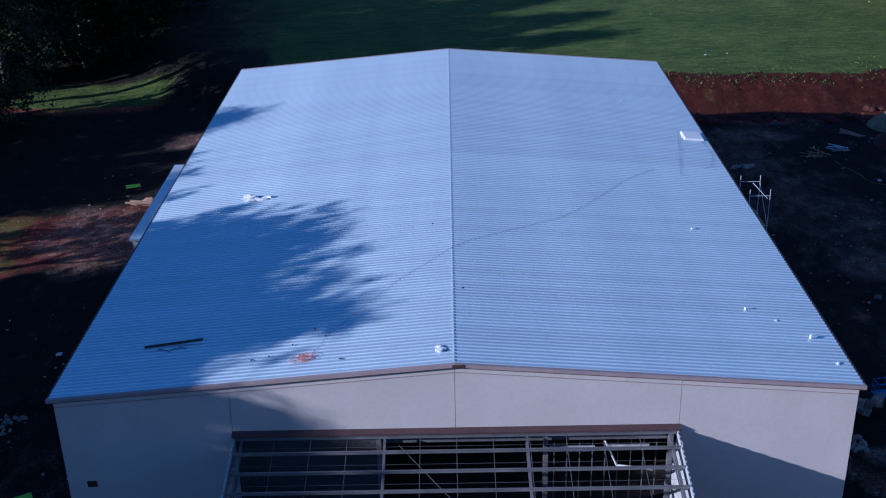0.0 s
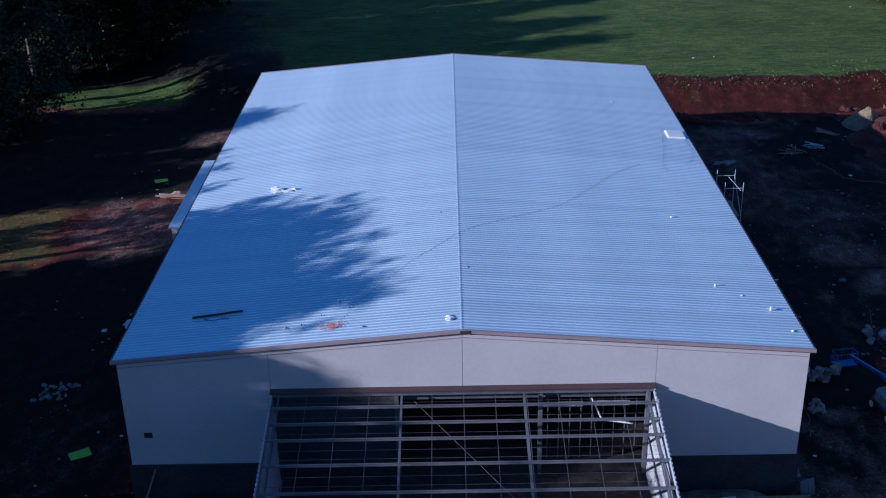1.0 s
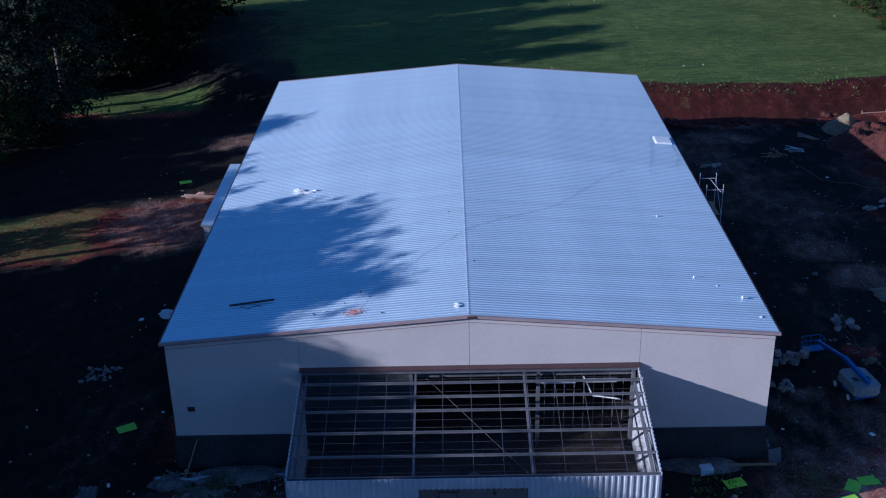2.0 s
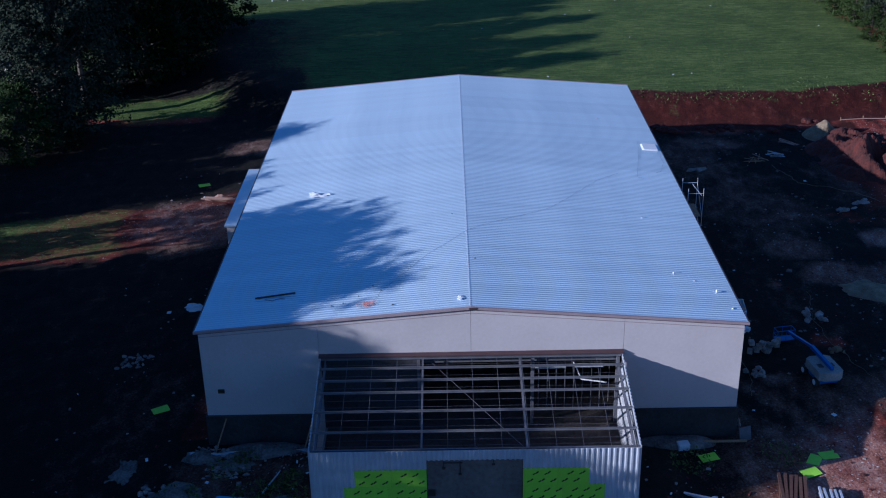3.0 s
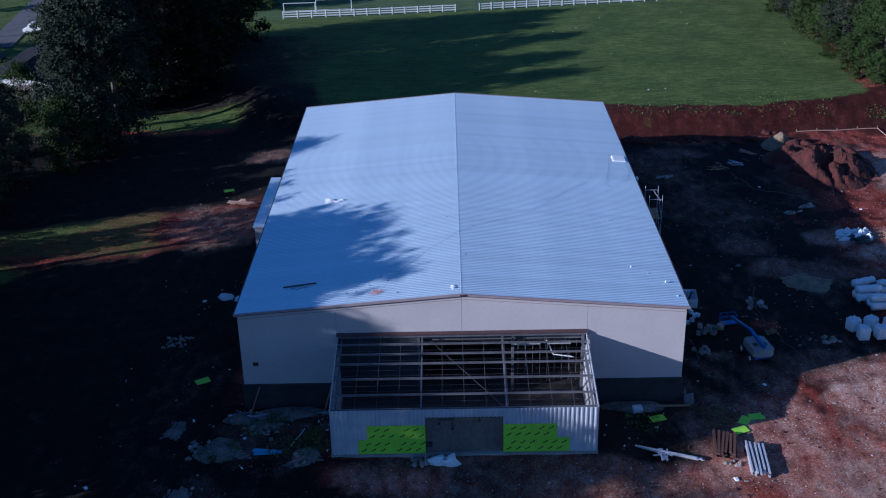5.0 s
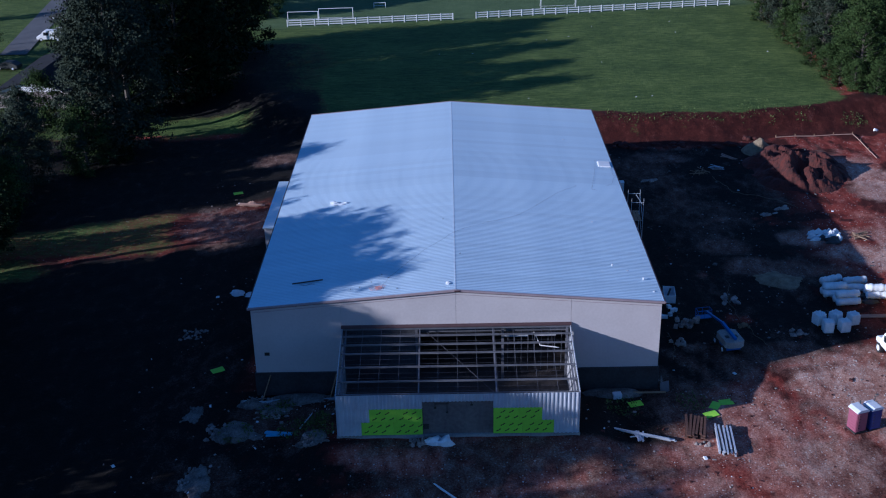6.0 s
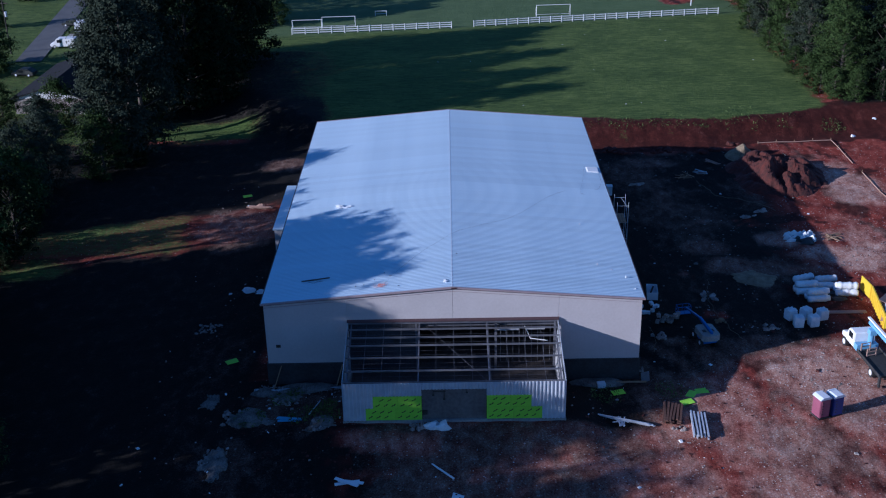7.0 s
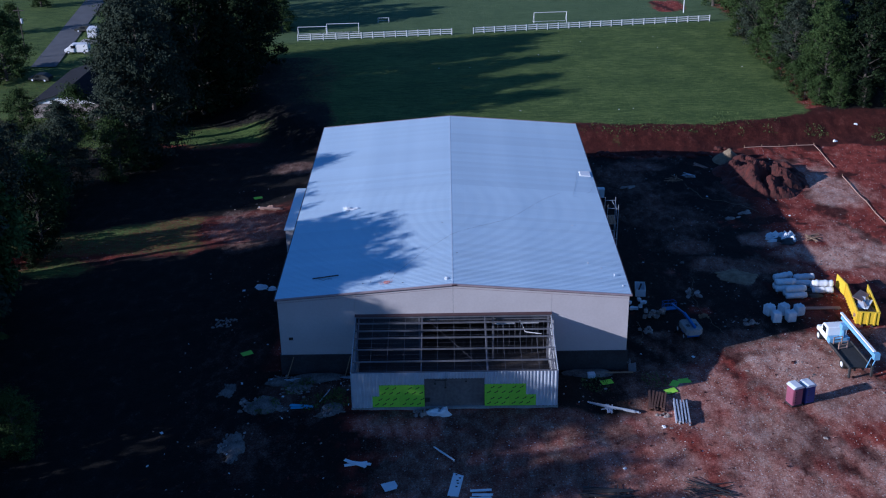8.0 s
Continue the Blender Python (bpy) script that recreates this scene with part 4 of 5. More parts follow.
heightfield("earth_mound", 46.2, 54.0, 7.6, 9.5, 3.3, M_EARTH, "tall dumped mound of red clay with ragged gullies", "earth mound", 3)
heightfield("rubble_mound", 43.0, 61.2, 2.8, 2.8, 1.3, M_TAN, "small heap of tan broken rubble beside the clay", "rubble heap", 7, 36)
heightfield("earth_berm", -14.3, -1.0, 4.4, 1.4, 0.8, M_SPOIL, "low bank of spoil heaped against the foundation", "earth bank", 11, 40)
heightfield("earth_berm", 14.0, -0.8, 3.8, 1.2, 0.6, M_SPOIL, "low bank of spoil heaped against the foundation", "earth bank", 13, 40)
rnd = random.Random(21)
for k in range(26):
    a, b = rnd.uniform(20, 46), rnd.uniform(0, 1)
    x = a
    y = bank_foot(x) - rnd.uniform(-0.3, 1.6)
    bm = bmesh.new()
    bmesh.ops.create_icosphere(bm, subdivisions=2, radius=1)
    s_ = rnd.uniform(0.25, 0.75)
    for v in bm.verts:
        v.co = Vector((v.co.x * s_, v.co.y * s_ * 0.8, v.co.z * s_ * 0.6)) * (1 + 0.5 * noise.noise(v.co * 1.5 + Vector((k, 0, 0))))
    solid("clay_boulder", bm, M_EARTH, "lump of red clay at the foot of the bank", "clay lump", "clay lumps under the bank", m=lie(x, y, 0, 0.1))

form = thing("formwork_edge", pose(0, 0, 0), "pale timber formwork boards staked along the pad edge", "formwork")


def form_run(p, q, count):
    for k in range(count):
        a = Vector(p).lerp(Vector(q), k / count)
        b = Vector(p).lerp(Vector(q), (k + 0.985) / count)
        bm = bmesh.new()
        beam(bm, (a.x, a.y, ground_z(a.x, a.y) + 0.12), (b.x, b.y, ground_z(b.x, b.y) + 0.12), 0.05, 0.11)
        part("board", bm, M_FORM, form)
        bm = bmesh.new()
        bx(bm, a.x - 0.04, a.x + 0.04, a.y + 0.08, a.y + 0.14, ground_z(a.x, a.y) - 0.2, ground_z(a.x, a.y) + 0.42)
        part("stake", bm, M_WOOD, form)


form_run((47.1, 67.0), (58.4, 67.6), 4)
form_run((58.4, 67.6), (58.5, 57.7), 3)
form_run((58.6, 54.0), (58.9, 30.0), 7)


def bulk_bag(m, seed):
    """A bulging woven bag with lifting loops."""
    t = thing("bulk_bag", m, "full white woven bulk bag with lifting loops", "bulk bag", "bulk bags in the yard")
    bm = bmesh.new()
    bmesh.ops.create_cube(bm, size=1)
    bmesh.ops.subdivide_edges(bm, edges=bm.edges, cuts=9, use_grid_fill=True)
    for v in bm.verts:
        b = 1 + 0.11 * (1 - (2 * v.co.z) ** 2) * (0.6 + 0.4 * noise.noise(v.co * 3 + Vector((seed, 0, 0))))
        v.co = Vector((v.co.x * 1.05 * b, v.co.y * 1.05 * b, (v.co.z + 0.5) * 1.35 + 0.12 * noise.noise(v.co * 4 + Vector((0, seed, 0))) * (v.co.z > 0.3))) * (1 + 0.07 * noise.noise(v.co * 9 + Vector((seed, seed, 0))))
    part("sack", bm, M_PLASTIC, t, smooth=True)
    for sx in (-0.42, 0.42):
        for sy in (-0.42, 0.42):
            bm = bmesh.new()
            beam(bm, (sx, sy, 1.3), (sx * 0.6, sy * 0.6, 1.55), 0.07, 0.02)
            part("loop", bm, M_PLASTIC, t)


for k, (x, y) in enumerate(((36.9, 10.0), (38.5, 10.0), (39.9, 11.5), (36.5, 11.6), (38.2, 11.8))):
    bulk_bag(lie(x, y, 8 * k) @ Matrix.Scale(0.88, 4), k * 3.1)


def roll_bundle(m, rows, seed, length=2.6, r=0.42):
    """Wrapped insulation rolls lying in a small stack."""
    t = thing("roll_bundle", m, "white plastic-wrapped insulation rolls lying in a stack", "insulation rolls", "insulation rolls in the yard")
    for lvl, count in enumerate(rows):
        for k in range(count):
            bm = bmesh.new()
            y = (k - (count - 1) / 2) * 2 * r
            z = r + lvl * r * 1.75
            segs = 16
            ring = []
            for q in range(segs + 1):
                u = q / segs
                rad = r * (0.86 if q in (0, segs) else 1.0) * (1 + 0.22 * noise.noise((u * 7, k, seed + lvl)))
                bump = [rad * (1 + 0.16 * noise.noise((u * 11, a * 0.9, seed + 3 * k))) for a in range(10)]
                ring.append([bm.verts.new((-length / 2 + u * length, y + bump[a] * math.cos(a * math.pi / 5), z + bump[a] * math.sin(a * math.pi / 5))) for a in range(10)])
            for q in range(segs):
                for a in range(10):
                    bm.faces.new((ring[q][a], ring[q][(a + 1) % 10], ring[q + 1][(a + 1) % 10], ring[q + 1][a]))
            bm.faces.new(ring[0][::-1])
            bm.faces.new(ring[-1])
            part("roll", bm, M_PLASTIC, t, smooth=True)


for k, (x, y, a, rows) in enumerate(((40.0, 17.9, 4, (2, 1)), (40.7, 15.9, 6, (2, 1)), (42.2, 18.6, -6, (1,)), (44.2, 17.0, -4, (2, 1)), (43.0, 20.3, 6, (1,)), (40.5, 20.6, 20, (1,)))):
    roll_bundle(lie(x, y, a) @ Matrix.Scale(0.95, 4), rows, k)
brd = thing("long_boards", lie(42.6, 12.9, 0), "long pale boards lying beside the bulk bags", "boards")
for k in range(2):
    bm = bmesh.new()
    bx(bm, -2.6, 2.6, -0.25 + 0.3 * k, 0.0 + 0.3 * k, 0.02, 0.12)
    part("board", bm, M_FORM, brd)
heap("white_rubbish_heap", lie(43.4, 32.6), (3.4, 2.2, 0.95), M_PLASTIC, "heap of white bags and wrapping in the yard", "rubbish heap", 5, 22, 0.5)
heap("black_sheeting", lie(43.6, 31.4), (2.8, 1.8, 0.7), M_STEEL, "crumpled black sheeting beside the white rubbish", "sheeting", 6, 5)
heap("black_sheeting", lie(42.4, 16.4), (2.6, 1.2, 0.6), M_STEEL, "crumpled black sheeting among the insulation rolls", "sheeting", 26, 6)
heightfield("sand_patch", 35.1, 21.4, 3.4, 2.8, 0.3, M_TAN, "flat pale patch of spilled sand on mud", "sand", 17, 50, 0.35)


def dumpster(m):
    """An open roll-off container: floor, ribbed sides, open rear door."""
    t = thing("dumpster", m, "open yellow roll-off dumpster half full of white boards", "dumpster")
    L, Wd, Hh = 7.0, 2.45, 1.75
    bm = bmesh.new()
    bx(bm, -Wd / 2 + 0.07, Wd / 2 - 0.07, 0, L, 0.2, 0.3)
    part("floor", bm, M_STEEL, t)
    for sx in (-1, 1):
        bm = bmesh.new()
        x0, x1 = sx * Wd / 2, sx * (Wd / 2 - 0.06)
        bx(bm, min(x0, x1), max(x0, x1), 0.06, L, 0.2, Hh)
        bx(bm, min(x0, x1) - 0.04, max(x0, x1) + 0.04, 0.0, L, Hh, Hh + 0.1)
        side = part("side_wall", bm, M_YELLOW, t)
        for k in range(10):
            bm = bmesh.new()
            y = 0.35 + k * (L - 0.7) / 9
            bx(bm, min(sx * Wd / 2, sx * (Wd / 2 + 0.09)), max(sx * Wd / 2, sx * (Wd / 2 + 0.09)), y - 0.05, y + 0.05, 0.2, Hh)
            part("rib", bm, M_YELLOW, side)
    bm = bmesh.new()
    bx(bm, -Wd / 2, Wd / 2, 0, 0.06, 0.2, Hh)
    bx(bm, -Wd / 2 - 0.04, Wd / 2 + 0.04, -0.05, 0.1, Hh, Hh + 0.1)
    front = part("front_wall", bm, M_YELLOW, t)
    for x in (-0.75, 0.0, 0.75):
        bm = bmesh.new()
        bx(bm, x - 0.07, x + 0.07, -0.1, 0, 0.2, Hh)
        part("rib", bm, M_YELLOW, front)
    bm = bmesh.new()
    bx(bm, -0.05, 0.05, 0, 2.4, 0, Hh - 0.1)
    door = part("rear_door", bm, M_YELLOW, t)
    door.matrix_basis = pose(-Wd / 2 - 0.05, L, 0.25, 0, 0, 14)
    for sx in (-0.55, 0.55):
        bm = bmesh.new()
        bx(bm, sx - 0.08, sx + 0.08, -0.2, L, 0.02, 0.2)
        part("runner", bm, M_STEEL, t)
    r = random.Random(5)
    for k in range(12):
        bm = bmesh.new()
        bx(bm, -0.3 - 0.2 * (k % 3), 0.3 + 0.2 * (k % 2), -1.1 - 0.25 * (k % 3), 1.1 + 0.3 * (k % 2), 0, 0.05)
        b = part("loose_board", bm, (M_WHITE, M_STEEL, M_PLASTIC, M_STONE, M_WHITE, M_FORM)[k % 6], t)
        b.matrix_basis = pose(r.uniform(-0.6, 0.6), r.uniform(1.7, 5.0), 0.75 + 0.095 * k, r.uniform(-8, 8), r.uniform(-14, 14), r.uniform(-32, 32))


dumpster(lie(46.7, 8.4, -8))


def wheel(parent, x, y, z, r, w):
    bm = bmesh.new()
    bar(bm, (x - w / 2, y, z), (x + w / 2, y, z), r, 18)
    t = part("wheel", bm, M_TYRE, parent)
    for s in (-1, 1):
        bm = bmesh.new()
        bar(bm, (x + s * w / 2, y, z), (x + s * (w / 2 + 0.02), y, z), r * 0.58, 12)
        part("rim", bm, M_WHITE, t)


def crane_truck(m):
    """A truck with a bonnet cab, a dark flat bed, and a blue boom laid back over the bed."""
    t = thing("crane_truck", m, "white-cabbed crane truck with a light blue folded boom", "truck")
    bm = bmesh.new()
    for x in (-0.45, 0.45):
        bx(bm, x - 0.08, x + 0.08, -4.4, 4.2, 0.62, 0.85)
    part("chassis", bm, M_STEEL, t)
    bm = bmesh.new()
    prism(bm, [(1.6, 0.85), (4.35, 0.85), (4.4, 1.35), (3.4, 1.6), (3.0, 2.35), (2.75, 2.5), (1.6, 2.5)], -1.1, 1.1, "x")
    bmesh.ops.bevel(bm, geom=bm.edges[:], offset=0.07, segments=2, affect="EDGES")
    cab = part("cab", bm, M_WHITE, t)
    bm = bmesh.new()
    prism(bm, [(3.43, 1.62), (3.05, 2.32), (3.07, 2.34), (3.46, 1.63)], -0.95, 0.95, "x")
    part("windscreen", bm, M_GLASS, cab)
    for sx in (-1, 1):
        bm = bmesh.new()
        bx(bm, min(sx * 1.09, sx * 1.115), max(sx * 1.09, sx * 1.115), 1.95, 2.85, 1.6, 2.25)
        part("side_window", bm, M_GLASS, cab)
        bm = bmesh.new()
        bx(bm, sx * 0.8 - 0.16, sx * 0.8 + 0.16, 4.36, 4.43, 1.0, 1.2)
        part("headlight", bm, M_CLOUDY, cab)
    for y, x in ((3.55, 1.0), (-2.7, 0.98)):
        for sx in (-1, 1):
            wheel(t, sx * x, y, 0.5, 0.5, 0.35)
    bm = bmesh.new()
    bx(bm, -1.2, 1.2, -4.5, 0.6, 0.95, 1.12)
    bed = part("bed", bm, M_TYRE, t, "dark flat bed")
    for sx in (-1, 1):
        bm = bmesh.new()
        bx(bm, sx * 1.17 - 0.04, sx * 1.17 + 0.04, -4.5, 0.6, 1.12, 1.3)
        part("side_rail", bm, M_STEEL, bed)
    bm = bmesh.new()
    bx(bm, -1.1, 1.1, 0.75, 1.5, 0.9, 1.55)
    part("tool_box", bm, M_LBLUE, t)
    bm = bmesh.new()
    bar(bm, (0.35, 1.05, 1.5), (0.35, 1.05, 2.9), 0.3, 12)
    bx(bm, 0.05, 0.75, 0.7, 1.4, 2.6, 3.15)
    part("turret", bm, M_LBLUE, t)
    bm = bmesh.new()
    beam(bm, (0.6, 2.2, 3.35), (1.1, -5.2, 2.75), 0.3, 0.34)
    boom = part("boom", bm, M_LBLUE, t)
    bm = bmesh.new()
    beam(bm, (0.58, 2.5, 3.72), (1.08, -5.0, 3.12), 0.24, 0.18)
    part("boom_section", bm, M_WHITE, boom)
    bm = bmesh.new()
    bx(bm, 0.8, 1.4, -5.6, -5.1, 2.5, 3.2)
    part("boom_head", bm, M_LBLUE, boom)
    for x in (0.75, 1.35):
        bm = bmesh.new()
        beam(bm, (x, -5.1, 2.6), (x - 0.1, -4.5, 1.0), 0.09, 0.09)
        part("boom_rest", bm, M_LBLUE, t)
    for sx in (-1, 1):
        bm = bmesh.new()
        bx(bm, sx * 1.2 - 0.09, sx * 1.2 + 0.09, -4.9, -4.6, 0.1, 1.3)
        part("outrigger", bm, M_STEEL, t)
    crate = new("crate")
    crate.parent = t
    crate.matrix_basis = pose(-0.35, -0.2, 1.13, 0, 0, 10)
    for x in (-0.5, 0.5):
        for y in (-0.5, 0.5):
            bm = bmesh.new()
            bx(bm, x - 0.05, x + 0.05, y - 0.05, y + 0.05, 0, 0.9)
            part("crate_post", bm, M_FORM, crate)
    for z in (0.1, 0.5, 0.85):
        for y in (-0.56, 0.52):
            bm = bmesh.new()
            bx(bm, -0.55, 0.55, y, y + 0.04, z, z + 0.09)
            part("crate_slat", bm, M_FORM, crate)


crane_truck(lie(41.8, 2.2, 5))


def portable_toilet(m, material, label):
    t = thing("portable_toilet", m, label, "portable toilet", "portable toilets")
    bm = bmesh.new()
    bx(bm, -0.56, 0.56, -0.58, 0.58, 0.12, 2.05)
    bmesh.ops.bevel(bm, geom=bm.edges[:], offset=0.05, segments=2, affect="EDGES")
    body = part("body", bm, material, t)
    bm = bmesh.new()
    bx(bm, -0.6, 0.6, -0.62, 0.62, 0.0, 0.12)
    part("base", bm, M_STEEL, t)
    bm = bmesh.new()
    prism(bm, [(-0.62, 2.05), (0.62, 2.05), (0.62, 2.12), (0.35, 2.3), (-0.35, 2.3), (-0.62, 2.12)], -0.64, 0.64)
    part("roof", bm, M_CLOUDY, t, "cloudy white domed roof")
    bm = bmesh.new()
    bx(bm, -0.4, 0.4, -0.61, -0.585, 0.2, 1.95)
    door = part("door", bm, material, body)
    for k in range(5):
        bm = bmesh.new()
        bx(bm, -0.36, -0.22, -0.635, -0.612, 0.5 + 0.3 * k, 0.56 + 0.3 * k)
        part("hinge", bm, M_STEEL, body)
    for k in range(6):
        bm = bmesh.new()
        bx(bm, -0.585, -0.562, -0.45, 0.45, 0.4 + 0.26 * k, 0.47 + 0.26 * k)
        part("side_rib", bm, material, body)
    bm = bmesh.new()
    bar(bm, (0.45, 0.45, 2.0), (0.45, 0.45, 2.55), 0.05, 8)
    part("vent_pipe", bm, M_STEEL, t)


portable_toilet(lie(34.0, -7.2, 20), M_MAROON, "maroon plastic portable toilet with a cloudy roof")
portable_toilet(lie(35.4, -6.7, 20), M_NAVY, "navy blue plastic portable toilet with a cloudy roof")


def boom_lift(m):
    t = thing("boom_lift", m, "blue and white boom lift parked with its arm lowered", "boom lift")
    for x in (-1.05, 1.05):
        for y in (-1.1, 1.1):
            wheel(t, x, y, 0.45, 0.45, 0.35)
    bm = bmesh.new()
    bx(bm, -0.9, 0.9, -1.5, 1.5, 0.4, 0.9)
    part("chassis", bm, M_BLUE, t)
    bm = bmesh.new()
    prism(bm, [(-1.15, -1.7), (-0.7, -2.05), (0.7, -2.05), (1.15, -1.7), (1.15, 0.9), (0.7, 1.2), (-0.7, 1.2), (-1.15, 0.9)], 0.95, 1.75, "z")
    turn = part("turntable", bm, M_CONC, t, "pale grey engine cover")
    for x in (-0.75, 0.3):
        bm = bmesh.new()
        bx(bm, x, x + 0.45, -0.9, -0.3, 1.752, 1.79)
        part("vent", bm, M_STEEL, turn)
    bm = bmesh.new()
    beam(bm, (0.1, -1.6, 1.95), (0.0, 2.2, 2.15), 0.3, 0.32)
    boom = part("lower_arm", bm, M_BLUE, t)
    bm = bmesh.new()
    beam(bm, (0.0, 2.1, 2.15), (-0.25, 6.3, 1.5), 0.2, 0.22)
    part("upper_arm", bm, M_BLUE, boom)
    cage = new("cage")
    cage.parent = t
    cage.matrix_basis = pose(-0.3, 7.0, 0.35)
    bm = bmesh.new()
    bx(bm, -0.9, 0.9, -0.45, 0.45, 0, 0.08)
    part("cage_floor", bm, M_BLUE, cage)
    for x in (-0.88, 0.0, 0.88):
        for y in (-0.43, 0.43):
            bm = bmesh.new()
            bar(bm, (x, y, 0.08), (x, y, 1.1), 0.03)
            part("cage_post", bm, M_BLUE, cage)
    for z in (0.55, 1.1):
        for a, b in (((-0.9, -0.43), (0.9, -0.43)), ((0.9, -0.43), (0.9, 0.43)), ((0.9, 0.43), (-0.9, 0.43)), ((-0.9, 0.43), (-0.9, -0.43))):
            bm = bmesh.new()
            bar(bm, (*a, z), (*b, z), 0.03)
            part("cage_rail", bm, M_BLUE, cage)


boom_lift(lie(26.4, 7.2, 10) @ Matrix.Scale(0.82, 4))


def hopper(m):
    t = thing("tipping_hopper", m, "open pale blue steel hopper standing beside the hall", "hopper")
    for x0, x1, y0, y1, z0, z1, nm in ((-0.75, 0.75, -1.4, 1.4, 0.15, 0.22, "floor"), (-0.75, 0.75, -1.4, -1.33, 0.15, 1.25, "end_wall"), (-0.75, 0.75, 1.33, 1.4, 0.15, 1.25, "end_wall"),
                                       (-0.75, -0.69, -1.33, 1.33, 0.2, 1.25, "side_wall"), (0.69, 0.75, -1.33, 1.33, 0.2, 1.25, "side_wall"), (-0.5, -0.35, -1.5, 1.5, 0, 0.15, "skid"), (0.35, 0.5, -1.5, 1.5, 0, 0.15, "skid")):
        bm = bmesh.new()
        bx(bm, x0, x1, y0, y1, z0, z1)
        part(nm, bm, M_CLOUDY if nm != "skid" else M_STEEL, t)
    bm = bmesh.new()
    beam(bm, (-0.5, -1.0, 0.35), (0.2, 0.6, 1.35), 0.25, 0.05)
    part("loose_board", bm, M_STEEL, t)


hopper(lie(22.5, 17.3, -6) @ Matrix.Scale(0.8, 4))


def scaffold(m):
    t = thing("scaffold_tower", m, "pale tubular scaffold tower beside the hall wall", "scaffold")
    for x in (0, 1.3):
        for y in (0, 2.5):
            bm = bmesh.new()
            bar(bm, (x, y, 0), (x, y, 8.95), 0.02)
            part("standard", bm, M_GALV, t)
    for z in (0.4, 2.4, 4.4, 6.4, 8.5):
        for y in (0, 2.5):
            bm = bmesh.new()
            bar(bm, (0, y, z), (1.3, y, z), 0.018)
            part("ledger", bm, M_GALV, t)
    for k in range(4):
        bm = bmesh.new()
        bar(bm, (1.3, 0, 0.4 + 2 * k), (1.3, 2.5, 2.4 + 2 * k), 0.018)
        part("brace", bm, M_GALV, t)
    bm = bmesh.new()
    bar(bm, (0.85, 2.5, 8.4), (1.15, 0.0, 8.3), 0.022)
    part("guard_rail", bm, M_GALV, t)
    for x in (0.15, 0.5, 0.85):
        bm = bmesh.new()
        bx(bm, x, x + 0.3, -0.1, 2.6, 6.44, 6.48)
        part("deck_plank", bm, M_WOOD, t)


scaffold(lie(19.1, 23.5))
box = thing("site_box", lie(21.6, 47.5), "small pale cabinet standing beside the hall", "cabinet")
bm = bmesh.new()
bx(bm, -0.5, 0.5, -0.4, 0.4, 0.05, 1.3)
part("body", bm, M_CLOUDY, box)
bm = bmesh.new()
bx(bm, -0.55, 0.55, -0.45, 0.45, 1.3, 1.36)
part("lid", bm, M_CLOUDY, box)


# ---- loose building material in front ----
def stack(name, m, pieces, material, label, category, size=(0.12, 3.0, 0.05), seed=0, spread=0.5, skew=6, group=""):
    """Loose lengths lying across each other."""
    t = thing(name, m, label, category, group)
    r = random.Random(seed)
    for k in range(pieces):
        bm = bmesh.new()
        L = size[1] * r.uniform(0.75, 1.0)
        bx(bm, -size[0] / 2, size[0] / 2, -L / 2, L / 2, 0, size[2])
        lvl = k // max(1, int(pieces / 3))
        p_ = part("length", bm, material, t)
        row = max(1, int(pieces / 3))
        side = -spread + 2 * spread * (k % row) / max(1, row - 1) if pieces > 8 and skew < 6 else r.uniform(-spread, spread)
        p_.matrix_basis = pose(side, r.uniform(-0.2, 0.2), 0.01 + lvl * size[2] * 1.05 + 0.004 * k, 0, 0, r.uniform(-skew, skew))
    return t


stack("broken_pallets", lie(47.6, 32.4, 70), 9, M_WOOD, "low heap of broken timber on the clay", "timber heap", (0.14, 2.2, 0.06), 9, 0.9, 60)
stack("steel_channels", lie(15.8, -7.6, 69), 3, M_GALV, "long pale steel channels lying on the mud", "steel channels", (0.16, 6.2, 0.12), 1, 0.14, 1.5)
stack("steel_offcuts", lie(15.4, -7.9, 40, 0.14), 8, M_GALV, "tangle of short pale steel offcuts", "steel offcuts", (0.12, 1.6, 0.04), 2, 0.3, 60)
stack("steel_purlins", lie(22.5, -8.7, -6), 15, M_GALV, "bundle of ribbed galvanised purlins lying on clay", "purlin bundle", (0.13, 4.2, 0.14), 3, 0.62, 1.2)
stack("timber_stack", lie(20.4, -6.8, -12), 18, M_SHADEWOOD, "stack of rough brown timber lengths", "timber stack", (0.2, 3.4, 0.12), 4, 0.75, 5)
for k, (x, y, a, up) in enumerate(((22.2, -4.6, 20, 0.12), (22.9, -3.1, 60, 0.02), (24.0, -2.6, 10, 0.02), (15.9, -2.7, 15, 0.05), (-22.8, 4.6, 30, 0.04), (-28.4, 50.4, 20, 0.05))):
    bm = bmesh.new()
    bx(bm, -0.62, 0.62, -0.42, 0.42, 0, 0.025, None)
    for v in bm.verts:
        v.co.z += 0.08 * noise.noise((v.co.x, v.co.y, k))
    solid("green_offcut", bm, M_GREEN, "green sheathing offcut lying on the ground", "board offcut", "green board offcuts", m=lie(x, y, a, up))
stack("white_boards", lie(-9.2, -16.8, 80), 3, M_WHITE, "white boards thrown down on the dark ground", "boards", (0.35, 2.4, 0.05), 5, 0.3, 25)
stack("white_pole", lie(-1.5, -15.0, 42), 1, M_WHITE, "single long white pole lying on the ground", "pole", (0.14, 4.3, 0.1), 6, 0.01, 1)
pan = thing("perforated_board", lie(0.0, -19.6, -10, 0.05), "white panel with dark holes lying on the ground", "panel")
bm = bmesh.new()
